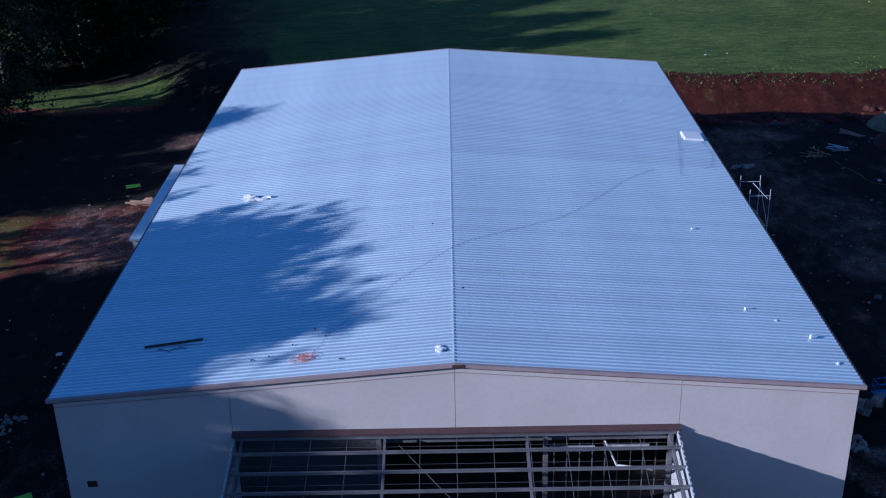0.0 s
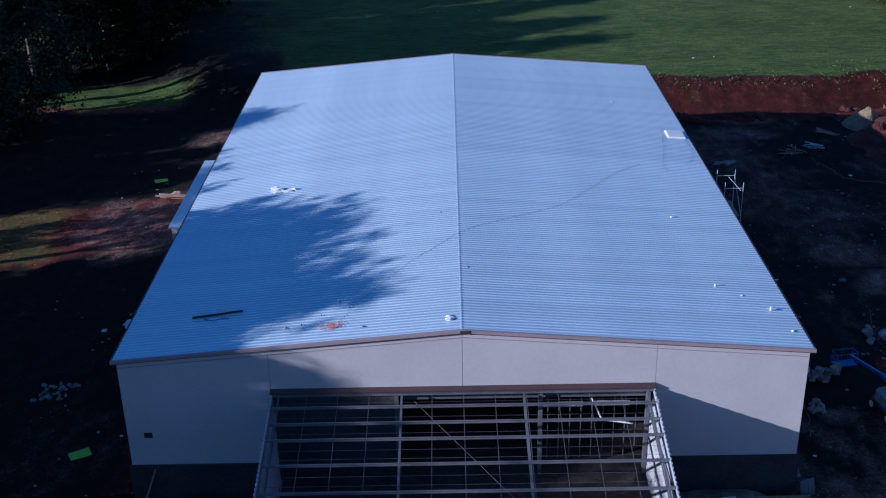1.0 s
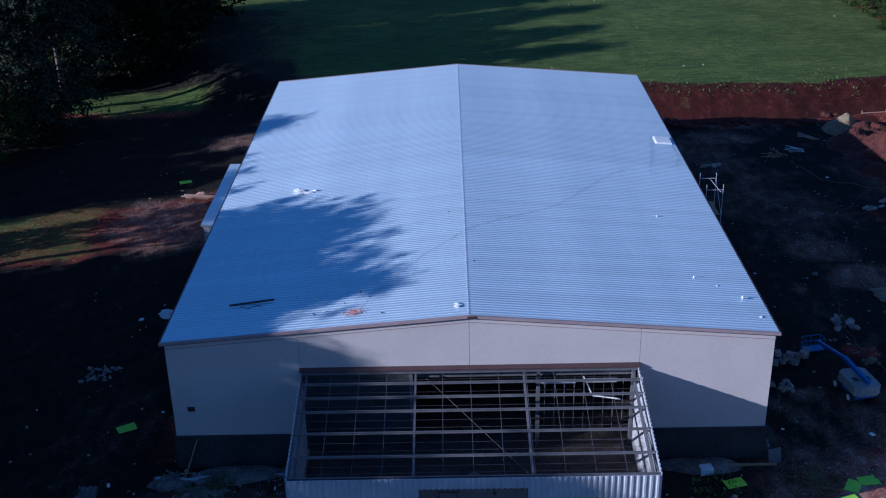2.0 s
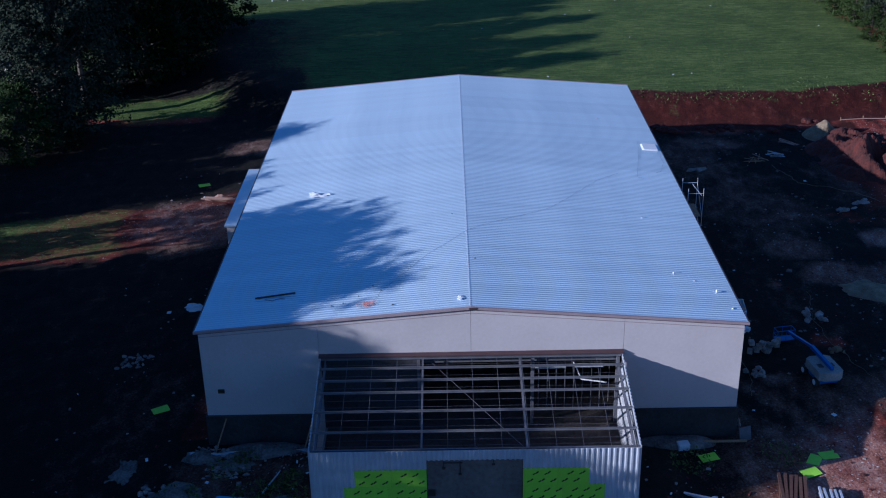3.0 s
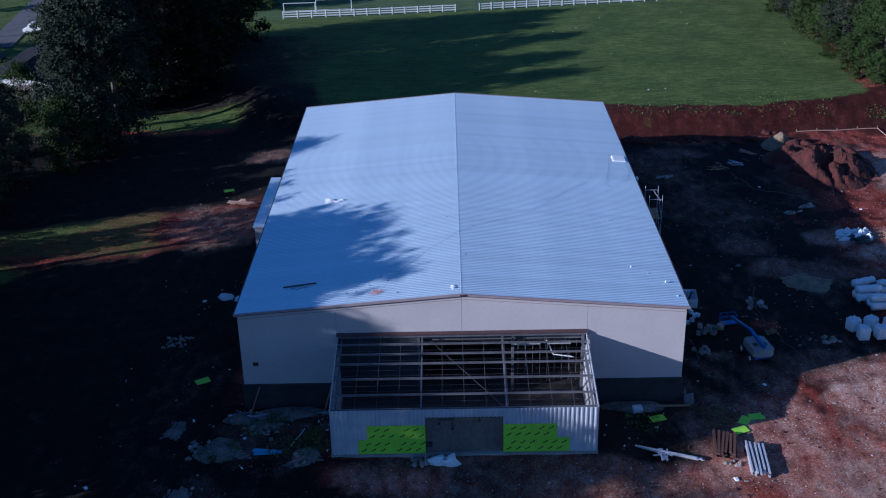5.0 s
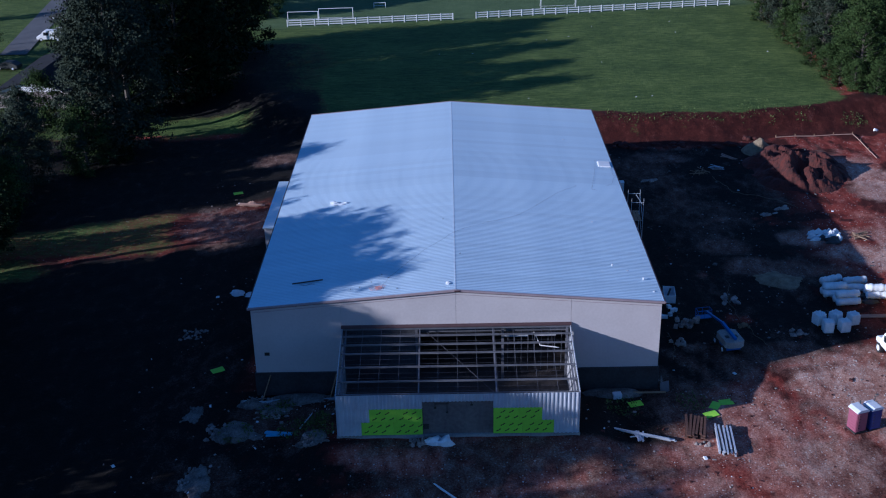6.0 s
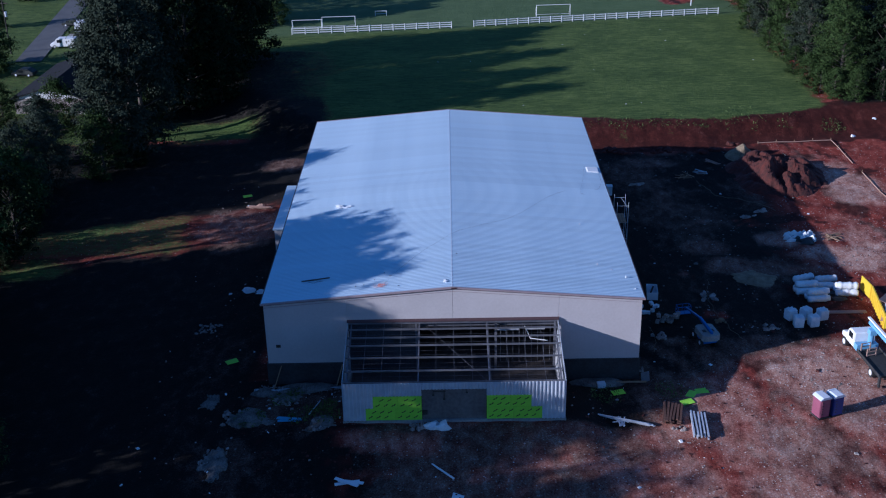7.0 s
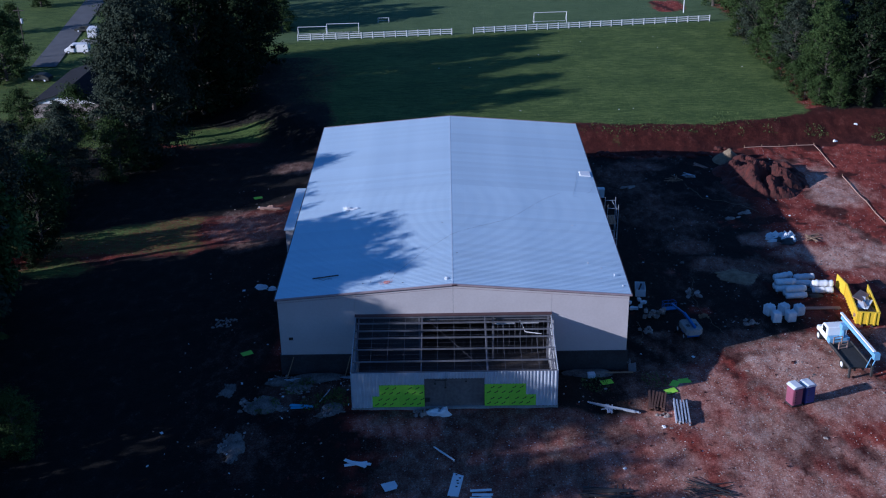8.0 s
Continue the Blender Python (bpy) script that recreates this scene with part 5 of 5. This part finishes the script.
bx(bm, -0.5, 0.5, -1.8, 1.8, 0, 0.06)
part("sheet", bm, M_WHITE, pan)
for k, (x, y) in enumerate(((0.2, 0.9), (0.05, 0.5), (0.15, 0.1), (0.1, -0.4))):
    bm = bmesh.new()
    bx(bm, x - 0.1, x + 0.1, y - 0.09, y + 0.09, 0.061, 0.065)
    part("hole_mark", bm, M_BLACK, pan)
heap("plastic_bags", pose(-1.9, -9.4, ground_z(-1.9, -9.4) - 0.05), (2.0, 1.1, 0.7), M_PLASTIC, "crumpled white plastic bags beside the doorway", "plastic bags", 12, 6)
heap("rubble_pile", pose(-3.4, -9.5, ground_z(-3.4, -9.5) - 0.05), (1.4, 1.0, 0.6), M_STONE, "grey rubble heap beside the doorway", "rubble", 13, 16, 0.5)
panel_b = thing("board_stack", lie(-6.0, -19.8, 25, 0.03), "square pale board lying on a batten", "board stack")
bm = bmesh.new()
bx(bm, -0.68, 0.68, -0.53, 0.53, 0.0, 0.05, pose(0, 0, 0, 5, 3, 0))
part("sheet", bm, M_CLOUDY, panel_b)
bm = bmesh.new()
bx(bm, -0.75, 0.75, -0.05, 0.05, -0.06, 0.0, pose(0, 0.1, 0, 0, 0, 60))
part("batten", bm, M_SHADEWOOD, panel_b)
stack("steel_bars", lie(13.4, -21.4, 84), 15, M_STEEL, "dark steel bars stacked loosely on the ground", "steel bars", (0.09, 5.2, 0.08), 7, 1.1, 9)
stack("bar_bearers", lie(13.2, -21.3, -8), 5, M_STEEL, "dark bearers lying under the steel bars", "bearers", (0.09, 2.6, 0.05), 27, 2.2, 6)
stack("rod_heap", lie(22.6, -21.2, 80), 22, M_STEEL, "tangled dark steel rods lying on clay", "steel rods", (0.04, 5.0, 0.04), 8, 1.2, 35)
stack("laths", lie(21.0, -21.6, 60), 6, M_FORM, "pale laths among dark steel rods", "laths", (0.08, 1.6, 0.05), 28, 0.8, 50)
stack("white_boards", lie(2.2, -21.2, 100), 4, M_WHITE, "white boards thrown down on the dark ground", "boards", (0.3, 2.0, 0.05), 15, 0.5, 20)
stack("white_boards", lie(-15.6, -6.6, 85), 3, M_LBLUE, "pale blue boards lying among rubble", "boards", (0.32, 2.6, 0.06), 9, 0.25, 12)
stack("planks", lie(-25.8, 45.5, 82), 5, M_FORM, "pale planks lying on the lit clay", "planks", (0.25, 3.6, 0.08), 10, 0.3, 8)
heap("red_bags", lie(-25.6, 46.0, 0, 0.1), (1.3, 0.7, 0.4), M_FORM, "pinkish sacks on planks beside the hall", "sacks", 14, 4)
stack("lean_pole", lie(-13.2, -5.2, -20), 1, M_GALV, "single pale metal pole lying among rubble", "pole", (0.09, 3.4, 0.07), 11, 0.01, 1)
heap("white_tarp", lie(-22.9, 20.4), (1.8, 1.2, 0.3), M_CLOUDY, "crumpled white tarpaulin beside the hall wall", "tarpaulin", 15, 6)
for cx, cy, rx, ry, pk, sd in ((-19.4, -6.0, 2.6, 2.2, 0.55, 41), (-12.4, -8.4, 1.8, 1.4, 0.4, 43), (-18.6, -1.6, 1.8, 1.1, 0.4, 45), (-16.3, -2.4, 2.2, 1.2, 0.35, 47), (-21.4, -13.0, 1.7, 3.0, 0.35, 49), (-23.6, -3.0, 1.2, 1.8, 0.3, 51)):
    heightfield("spoil_mound", cx, cy, rx, ry, pk, M_SPOIL, "low grey mound of broken rubble and spoil", "spoil mound", sd, 40, 0.5)
for x0, y0, z0, x1, y1, z1 in ((-17.7, -1.0, -1.95, -16.9, -0.16, 0.25), (-11.6, -1.1, -1.95, -10.9, -0.16, 0.3)):
    bm = bmesh.new()
    beam(bm, (x0, y0, z0), (x1, y1, z1), 0.09, 0.05)
    solid("timber_prop", bm, M_WOOD, "rough timber prop leaning on the foundation wall", "prop", "props on the foundation")
sheet_pts = [(-19.6 + 0.36 * k, -1.35 + 0.22 * noise.noise((k * 0.4, 5, 0)) - 0.12 * math.sin(k * 0.5)) for k in range(26)]
bm = bmesh.new()
rim = [[bm.verts.new((x, y + dy, ground_z(x, y) + dz + 0.05 * noise.noise((x * 3, dy * 9, 2)))) for dy, dz in ((-0.22, 0.10), (-0.05, 0.30), (0.12, 0.22), (0.20, 0.04))] for x, y in sheet_pts]
for p_, q_ in zip(rim[:-1], rim[1:]):
    for i in range(3):
        bm.faces.new((p_[i], q_[i], q_[i + 1], p_[i + 1]))
bmesh.ops.solidify(bm, geom=bm.faces[:], thickness=0.01)
solid("plastic_skirt", bm, M_CLOUDY, "crumpled pale plastic skirt along the foundation", "plastic sheet", smooth=True)
bm = bmesh.new()
bx(bm, 12.9, 18.9, -0.95, -0.83, ground_z(15.8, -0.9) + 0.12, ground_z(15.8, -0.9) + 0.26)
solid("ground_beam", bm, M_WOOD, "long timber beam lying beside the foundation", "beam")
bm = bmesh.new()
bx(bm, -0.4, 0.4, -0.3, 0.3, 0.0, 0.5)
bmesh.ops.bevel(bm, geom=bm.edges[:], offset=0.04, segments=1, affect="EDGES")
solid("pale_box", bm, M_CLOUDY, "small pale box standing on dark mud", "box", m=lie(14.4, -1.5, 8))
bm = bmesh.new()
bx(bm, -0.45, 0.45, -0.02, 0.02, 0.0, 1.0)
for k in range(4):
    bx(bm, -0.4 + 0.22 * k, -0.34 + 0.22 * k, -0.04, -0.021, 0.0, 1.0)
solid("leaning_sheet", bm, M_PURL, "short metal sheet leaning at the hall corner", "metal sheet", m=lie(18.9, -0.6, 20) @ pose(0, 0, 0, -14, 0, 0))


def ground_strand(name, pts, r, material, label, category, seed):
    """A hose or strip lying on the ground in bends."""
    out = []
    for a, b in zip(pts[:-1], pts[1:]):
        for k in range(12):
            u = k / 12
            x, y = a[0] + (b[0] - a[0]) * u, a[1] + (b[1] - a[1]) * u
            x, y = x + 0.35 * noise.noise((x * 0.9, y * 0.9, seed)), y + 0.35 * noise.noise((x * 0.9, y * 0.9, seed + 4))
            out.append((x, y, ground_z(x, y) + r + 0.01))
    strand(name, out, r, material, label, category)


ground_strand("ground_hose", [(34.6, 52.0), (35.6, 49.1), (36.2, 46.7), (37.9, 45.6), (41.5, 43.4), (43.0, 41.0)], 0.025, M_TAN, "pale hose winding over the dark mud", "hose", 2)
ground_strand("ground_hose", [(30.6, 6.6), (29.0, 12.0), (28.6, 17.0), (29.8, 22.0)], 0.018, M_TAN, "thin pale cable trailing over the dark mud", "cable", 7)
ground_strand("ground_hose", [(20.6, 5.0), (21.4, 7.5), (21.0, 10.5)], 0.022, M_TAN, "short pale hose lying beside the hall", "hose", 9)
for x, y, sx, sy, sd in ((38.8, 39.2, 1.6, 0.7, 71), (40.7, 40.9, 1.8, 0.6, 73), (26.4, 51.0, 1.9, 0.8, 75), (36.1, 54.9, 1.2, 0.8, 77)):
    heap("plastic_scraps", lie(x, y, 25), (sx, sy, 0.3), M_STONE, "crumpled pale wrapping lying on dark mud", "wrapping", sd, 5)
stack("crossed_poles", lie(38.4, 59.0, 50), 5, M_FORM, "pale poles lying crossed on dark mud", "poles", (0.07, 2.8, 0.06), 61, 0.5, 50)
stack("crossed_poles", lie(36.0, 55.2, 65), 4, M_GALV, "pale metal poles lying crossed on dark mud", "poles", (0.07, 2.4, 0.06), 63, 0.4, 50)
stack("block_heap", lie(23.2, 11.4, 10), 12, M_STONE, "loose grey concrete blocks beside the hall", "concrete blocks", (0.4, 0.6, 0.3), 65, 1.3, 60)
stack("block_heap", lie(21.6, 13.4, 30), 8, M_CLOUDY, "loose pale blocks and tubs beside the hall", "blocks", (0.35, 0.5, 0.3), 67, 1.1, 60)
for k, (x, y, sx, sy) in enumerate(((-20.2, -6.0, 3.4, 2.4), (-21.6, -12.6, 2.2, 3.4), (-12.0, -8.6, 2.2, 1.6), (-26.6, 12.2, 2.6, 2.0), (-16.6, -3.4, 3.0, 1.4), (-18.0, -0.9, 2.4, 1.0), (-13.0, -0.8, 4.0, 0.9))):
    heap("rubble_pile", pose(x, y, ground_z(x, y) - 0.06), (sx, sy, 0.3), M_STONE, "low pile of pale broken rubble", "rubble", 30 + k, 36, 0.25)
for k, (x, y, sx, sy) in enumerate(((21.6, 8.2, 1.4, 1.2), (28.8, 11.0, 1.2, 1.0), (28.8, 17.2, 1.6, 2.2), (34.0, 9.6, 1.8, 1.0), (14.6, 0.2, 1.2, 0.6), (18.6, 1.2, 0.9, 0.7), (20.6, -9.0, 1.1, 0.7))):
    heap("rubbish_heap", pose(x, y, ground_z(x, y) - 0.04), (sx, sy, 0.4), (M_STONE, M_TAN, M_STONE)[k % 3], "small heap of pale building rubbish", "rubbish heap", 50 + k, 12, 0.55)
stack("brush_pile", lie(33.0, 53.6, 40), 8, M_WOOD, "scattered pale sticks and branches on mud", "sticks", (0.06, 2.6, 0.05), 12, 1.2, 70)
heap("white_sack", lie(62.4, 69.5), (0.8, 0.6, 0.4), M_PLASTIC, "small white sack beside the formwork", "sack", 16, 3)
heap("white_sack", lie(67.0, 74.0), (0.6, 0.5, 0.3), M_PLASTIC, "small white sack on the clay bank", "sack", 17, 3)


def scatter(name, boxes, per, material, label, smin, smax, seed):
    """Countless small chips joined in one mesh."""
    r = random.Random(seed)
    verts, faces = [], []
    for (x0, x1, y0, y1), count in zip(boxes, per):
        for _ in range(count):
            x, y = r.uniform(x0, x1), r.uniform(y0, y1)
            if noise.noise((x * 0.25, y * 0.25, seed)) < -0.05:
                continue
            if -20.6 < x < 18.6 and -0.4 < y < 54.6 or abs(x) < 10.4 and -9.0 < y < 1:
                continue
            z = ground_z(x, y)
            s_ = r.uniform(smin, smax) * (1.8 if r.random() < 0.06 else 1)
            a = r.uniform(0, 6.28)
            ca, sa, asp = math.cos(a) * s_, math.sin(a) * s_, r.uniform(0.25, 1)
            hgt = s_ * r.uniform(0.15, 0.6)
            b = len(verts)
            for dz, k in ((-0.05, 1), (hgt, 0.7)):
                for u, v in ((-1, -1), (1, -1), (1, 1), (-1, 1)):
                    u, v = u * k * r.uniform(0.8, 1.2), v * k * asp * r.uniform(0.8, 1.2)
                    verts.append((x + u * ca - v * sa, y + u * sa + v * ca, z + dz))
            faces += [(b + 4, b + 5, b + 6, b + 7), (b, b + 1, b + 5, b + 4), (b + 1, b + 2, b + 6, b + 5), (b + 2, b + 3, b + 7, b + 6), (b + 3, b, b + 4, b + 7)]
    me = bpy.data.meshes.new(name)
    me.from_pydata(verts, [], faces)
    me.materials.append(material)
    tagged(new(name, me), label, "rubble", kind="stuff")


AREAS = [(-30, -18.6, -22, 22), (-19, 24, -24, -9.2), (18.8, 50, -6, 64), (-32, -20, 22, 56), (24, 60, -22, 40), (-18, -10.4, -9, -0.5), (10.4, 24, -10, -0.5)]
scatter("mud_clods", AREAS[2:3], (500,), M_SPOIL, "scattered dark clods on churned mud", 0.05, 0.16, 8)
scatter("stone_chips", AREAS, (120, 180, 60, 60, 900, 180, 60), M_STONE, "scattered pale stones and chips on clay", 0.03, 0.12, 3)
scatter("clay_clods", AREAS, (300, 500, 500, 200, 800, 120, 120), M_EARTH, "scattered red clay clods", 0.04, 0.13, 4)
scatter("white_litter", AREAS, (14, 18, 22, 8, 8, 24, 8), M_PLASTIC, "scattered white scraps of wrapping and board", 0.06, 0.22, 5)
scatter("field_litter", [(-10, 56, 76, 130)], (26,), M_WHITE, "tiny white scraps on the grass field", 0.08, 0.16, 6)

# ---- the field ----
def fence(points, label):
    t = thing("rail_fence", pose(0, 0, 0), label, "fence")
    for (ax, ay), (bx_, by) in zip(points[:-1], points[1:]):
        n_ = max(1, round(math.hypot(bx_ - ax, by - ay) / 2.45))
        for k in range(n_ + 1):
            x, y = ax + (bx_ - ax) * k / n_, ay + (by - ay) * k / n_
            z = ground_z(x, y)
            if k or (ax, ay) == points[0]:
                bm = bmesh.new()
                bx(bm, x - 0.075, x + 0.075, y - 0.075, y + 0.075, z - 0.2, z + 1.4)
                part("post", bm, M_WHITE, t)
            if k < n_:
                u, v = ax + (bx_ - ax) * (k + 1) / n_, ay + (by - ay) * (k + 1) / n_
                for h_ in (0.35, 0.78, 1.21):
                    bm = bmesh.new()
                    beam(bm, (x, y, z + h_), (u, v, ground_z(u, v) + h_), 0.05, 0.17)
                    part("rail", bm, M_WHITE, t)


fence([(-31.6, 130.0), (-18.3, 131.1), (0.8, 133.2)], "white three-rail fence across the grass, shaded part")
fence([(5.4, 133.8), (19.1, 136.0), (37.7, 138.6), (57.3, 141.4)], "white three-rail fence across the sunny grass")


def goal(x, y, w, hgt, turn):
    t = thing("soccer_goal", lie(x, y, turn), "white soccer goal frame standing on the grass", "goal", "soccer goals")
    for sx in (-w / 2, w / 2):
        bm = bmesh.new()
        bar(bm, (sx, 0, 0), (sx, 0, hgt), 0.06, 8)
        part("post", bm, M_WHITE, t)
        bm = bmesh.new()
        bar(bm, (sx, 0, hgt), (sx, 1.6, 0.05), 0.035, 6)
        part("back_stay", bm, M_WHITE, t)
    bm = bmesh.new()
    bar(bm, (-w / 2 - 0.06, 0, hgt), (w / 2 + 0.06, 0, hgt), 0.06, 8)
    part("crossbar", bm, M_WHITE, t)
    bm = bmesh.new()
    bar(bm, (-w / 2, 1.6, 0.05), (w / 2, 1.6, 0.05), 0.035, 6)
    part("ground_bar", bm, M_WHITE, t)


goal(22.5, 142.1, 7.2, 2.4, 4)
goal(-22.5, 135.2, 6.8, 2.3, 3)
goal(-29.0, 134.4, 6.0, 1.9, 3)
goal(-14.3, 145.0, 2.4, 1.0, 3)
post = thing("white_post", lie(53.2, 149.5), "tall white post with a crossarm beyond the fence", "post")
bm = bmesh.new()
bar(bm, (0, 0, 0), (0, 0, 4.2), 0.12, 8)
part("shaft", bm, M_WHITE, post)
bm = bmesh.new()
bx(bm, -0.8, 0.3, -0.06, 0.06, 3.0, 3.15)
part("arm", bm, M_WHITE, post)

# ---- the street far left ----
verts, faces = [], []
for k in range(41):
    y = 121 + k * 3.5
    xc = -83.2 - 0.105 * (y - 121)
    for dx in (-2.2, 3.0):
        verts.append((xc + dx, y, max(ground_z(xc + d, y) for d in (-3.6, 0, 3.6)) + 0.12))
    if k:
        faces.append((2 * k - 2, 2 * k - 1, 2 * k + 1, 2 * k))
me = bpy.data.meshes.new("road")
me.from_pydata(verts, [], faces)
me.materials.append(M_ASPH)
tagged(new("road", me), "grey asphalt street between gardens", "road", kind="structure")
bm = bmesh.new()
zz = ground_z(-79, 141.5)
bx(bm, -81.0, -70, 139.5, 143.0, zz - 0.2, zz + 0.16)
solid("driveway", bm, M_CONC, "pale concrete driveway beside the street", "driveway", kind="structure")


def van(m, material, label, category="van", length=5.2, height=2.0):
    t = thing(category, m, label, category)
    h2 = height
    bm = bmesh.new()
    L = length / 2
    prism(bm, [(-L, 0.35), (L - 0.05, 0.35), (L, 0.9), (L - 0.75, 1.15), (L - 1.35, h2 - 0.12), (L - 1.6, h2), (-L + 0.1, h2), (-L, h2 - 0.2)] if category == "van" else
          [(-L, 0.3), (L, 0.3), (L, 0.75), (L - 1.0, 0.92), (L - 1.7, h2), (-L + 1.0, h2), (-L + 0.2, 0.95), (-L, 0.9)], -0.95, 0.95)
    bmesh.ops.transform(bm, matrix=pose(0, 0, 0), verts=bm.verts)
    bmesh.ops.bevel(bm, geom=bm.edges[:], offset=0.06, segments=2, affect="EDGES")
    body = part("body", bm, material, t)
    for s in (-1, 1):
        bm = bmesh.new()
        bx(bm, L - 2.5, L - 1.5, min(s * 0.94, s * 0.965), max(s * 0.94, s * 0.965), h2 * 0.58, h2 * 0.88)
        part("side_window", bm, M_GLASS, body)
        for x in (-L + 0.9, L - 0.9):
            bm = bmesh.new()
            bar(bm, (x, s * 0.78, 0.33), (x, s * 0.97, 0.33), 0.33, 14)
            w = part("wheel", bm, M_TYRE, t)
            bm = bmesh.new()
            bar(bm, (x, s * 0.97, 0.33), (x, s * 0.985, 0.33), 0.19, 10)
            part("rim", bm, M_CLOUDY, w)
    bm = bmesh.new()
    prism(bm, [(L - 0.77, 1.17), (L - 1.33, h2 - 0.12), (L - 1.30, h2 - 0.1), (L - 0.74, 1.19)] if category == "van" else [(L - 1.02, 0.95), (L - 1.68, h2 - 0.02), (L - 1.65, h2), (L - 0.99, 0.97)], -0.85, 0.85)
    part("windscreen", bm, M_GLASS, body)


van(lie(-78.9, 132.0, 178), M_WHITE, "white panel van parked beside the street")
van(lie(-82.7, 150.6, 176), M_BLACK, "dark car parked on the verge", "car", 4.4, 1.45)
van(lie(-80.3, 111.8, 170), M_BLACK, "dark car parked beside the house", "car", 4.4, 1.45)
tr = thing("box_trailer", lie(-79.0, 144.4, 5), "small white box trailer on the driveway", "trailer")
bm = bmesh.new()
bx(bm, -1.0, 1.0, -1.6, 1.6, 0.5, 2.4)
part("box", bm, M_WHITE, tr)
for sx in (-1.05, 1.05):
    wheel(tr, sx, 0, 0.35, 0.35, 0.2)


def house(m, L, Wd, label):
    t = thing("house", m, label, "house")
    bm = bmesh.new()
    bx(bm, -Wd / 2, Wd / 2, -L / 2, L / 2, -0.3, 2.7)
    wall = part("wall", bm, M_STONE, t)
    for sx in (-1, 1):
        bm = bmesh.new()
        e = sx * (Wd / 2 + 0.5)
        prism(bm, [(0, 4.6), (e, 2.55), (e, 2.7), (0, 4.78)], -L / 2 - 0.5, L / 2 + 0.5)
        part("roof", bm, M_SHINGLE, t)
    for s in (-1, 1):
        bm = bmesh.new()
        prism(bm, [(-Wd / 2, 2.7), (Wd / 2, 2.7), (0, 4.55)], s * L / 2 - 0.1, s * L / 2 + 0.1)
        part("gable", bm, M_WHITE, t)
    for y in (-L / 3, 0, L / 3):
        for sx in (-1, 1):
            bm = bmesh.new()
            bx(bm, min(sx * Wd / 2, sx * (Wd / 2 + 0.04)), max(sx * Wd / 2, sx * (Wd / 2 + 0.04)), y - 0.6, y + 0.6, 1.0, 2.2)
            w = part("window", bm, M_WHITE, wall)
            bm = bmesh.new()
            bx(bm, min(sx * (Wd / 2 + 0.03), sx * (Wd / 2 + 0.05)), max(sx * (Wd / 2 + 0.03), sx * (Wd / 2 + 0.05)), y - 0.5, y + 0.5, 1.08, 2.12)
            part("pane", bm, M_GLASS, w)


house(lie(-67.3, 98.5, -3), 21, 12, "low house with a dark shingle roof among trees")
pole = thing("utility_pole", lie(-88.4, 127.6), "tall timber utility pole with a transformer", "utility pole")
bm = bmesh.new()
bar(bm, (0, 0, -0.3), (0, 0, 11), 0.15, 8, 0.1)
part("shaft", bm, M_BARK, pole)
bm = bmesh.new()
bx(bm, -1.1, 1.1, -0.06, 0.06, 10.2, 10.35)
part("crossarm", bm, M_BARK, pole)
bm = bmesh.new()
bar(bm, (0.35, 0, 7.6), (0.35, 0, 8.6), 0.24, 10)
part("transformer", bm, M_CLOUDY, pole)


# ---- weeds among the rubble ----
def weeds(patches, seed):
    r = np.random.RandomState(seed)
    vs = []
    for cx, cy, rad, count in patches:
        for _ in range(count):
            a, d = r.uniform(0, 6.283), rad * math.sqrt(r.uniform(0, 1))
            x, y = cx + d * math.cos(a), cy + d * math.sin(a)
            q = np.array((x, y, ground_z(x, y) + r.uniform(0.0, 0.45)))
            u, w = r.normal(size=3), r.normal(size=3)
            u, w = u / np.linalg.norm(u) * r.uniform(0.08, 0.2), w / np.linalg.norm(w) * r.uniform(0.04, 0.09)
            vs += [q - u, q + w, q + u, q - w]
    me = bpy.data.meshes.new("weeds")
    me.from_pydata([tuple(v) for v in vs], [], [(4 * i, 4 * i + 1, 4 * i + 2, 4 * i + 3) for i in range(len(vs) // 4)])
    me.materials.append(leaf_mat("weed_leaves", (0.05, 0.075, 0.022), (0.085, 0.12, 0.035), (0.14, 0.18, 0.06)))
    tagged(new("weeds", me), "low green weeds growing among rubble", "weeds", kind="stuff")


WEED_ROW = [(x + 0.7 * math.sin(x * 3.1), bank_top(x) - 1.6 + 0.8 * math.sin(x * 1.7), 1.1, 26) for x in range(19, 54, 2)]
weeds(WEED_ROW + [(-14.2, -6.2, 1.5, 260), (-19.3, -6.3, 1.5, 420), (-15.4, -1.9, 0.9, 150), (-12.0, -5.8, 1.0, 240), (-11.6, -7.6, 1.2, 160), (-16.5, -3.2, 1.4, 120), (14.6, -3.4, 1.6, 160), (21, -2.6, 1.6, 140), (34, 72.6, 3, 110), (46, 75, 3, 90), (60, 72, 2, 140), (27, 72, 2, 70), (70, 70, 1.6, 120)], 4)
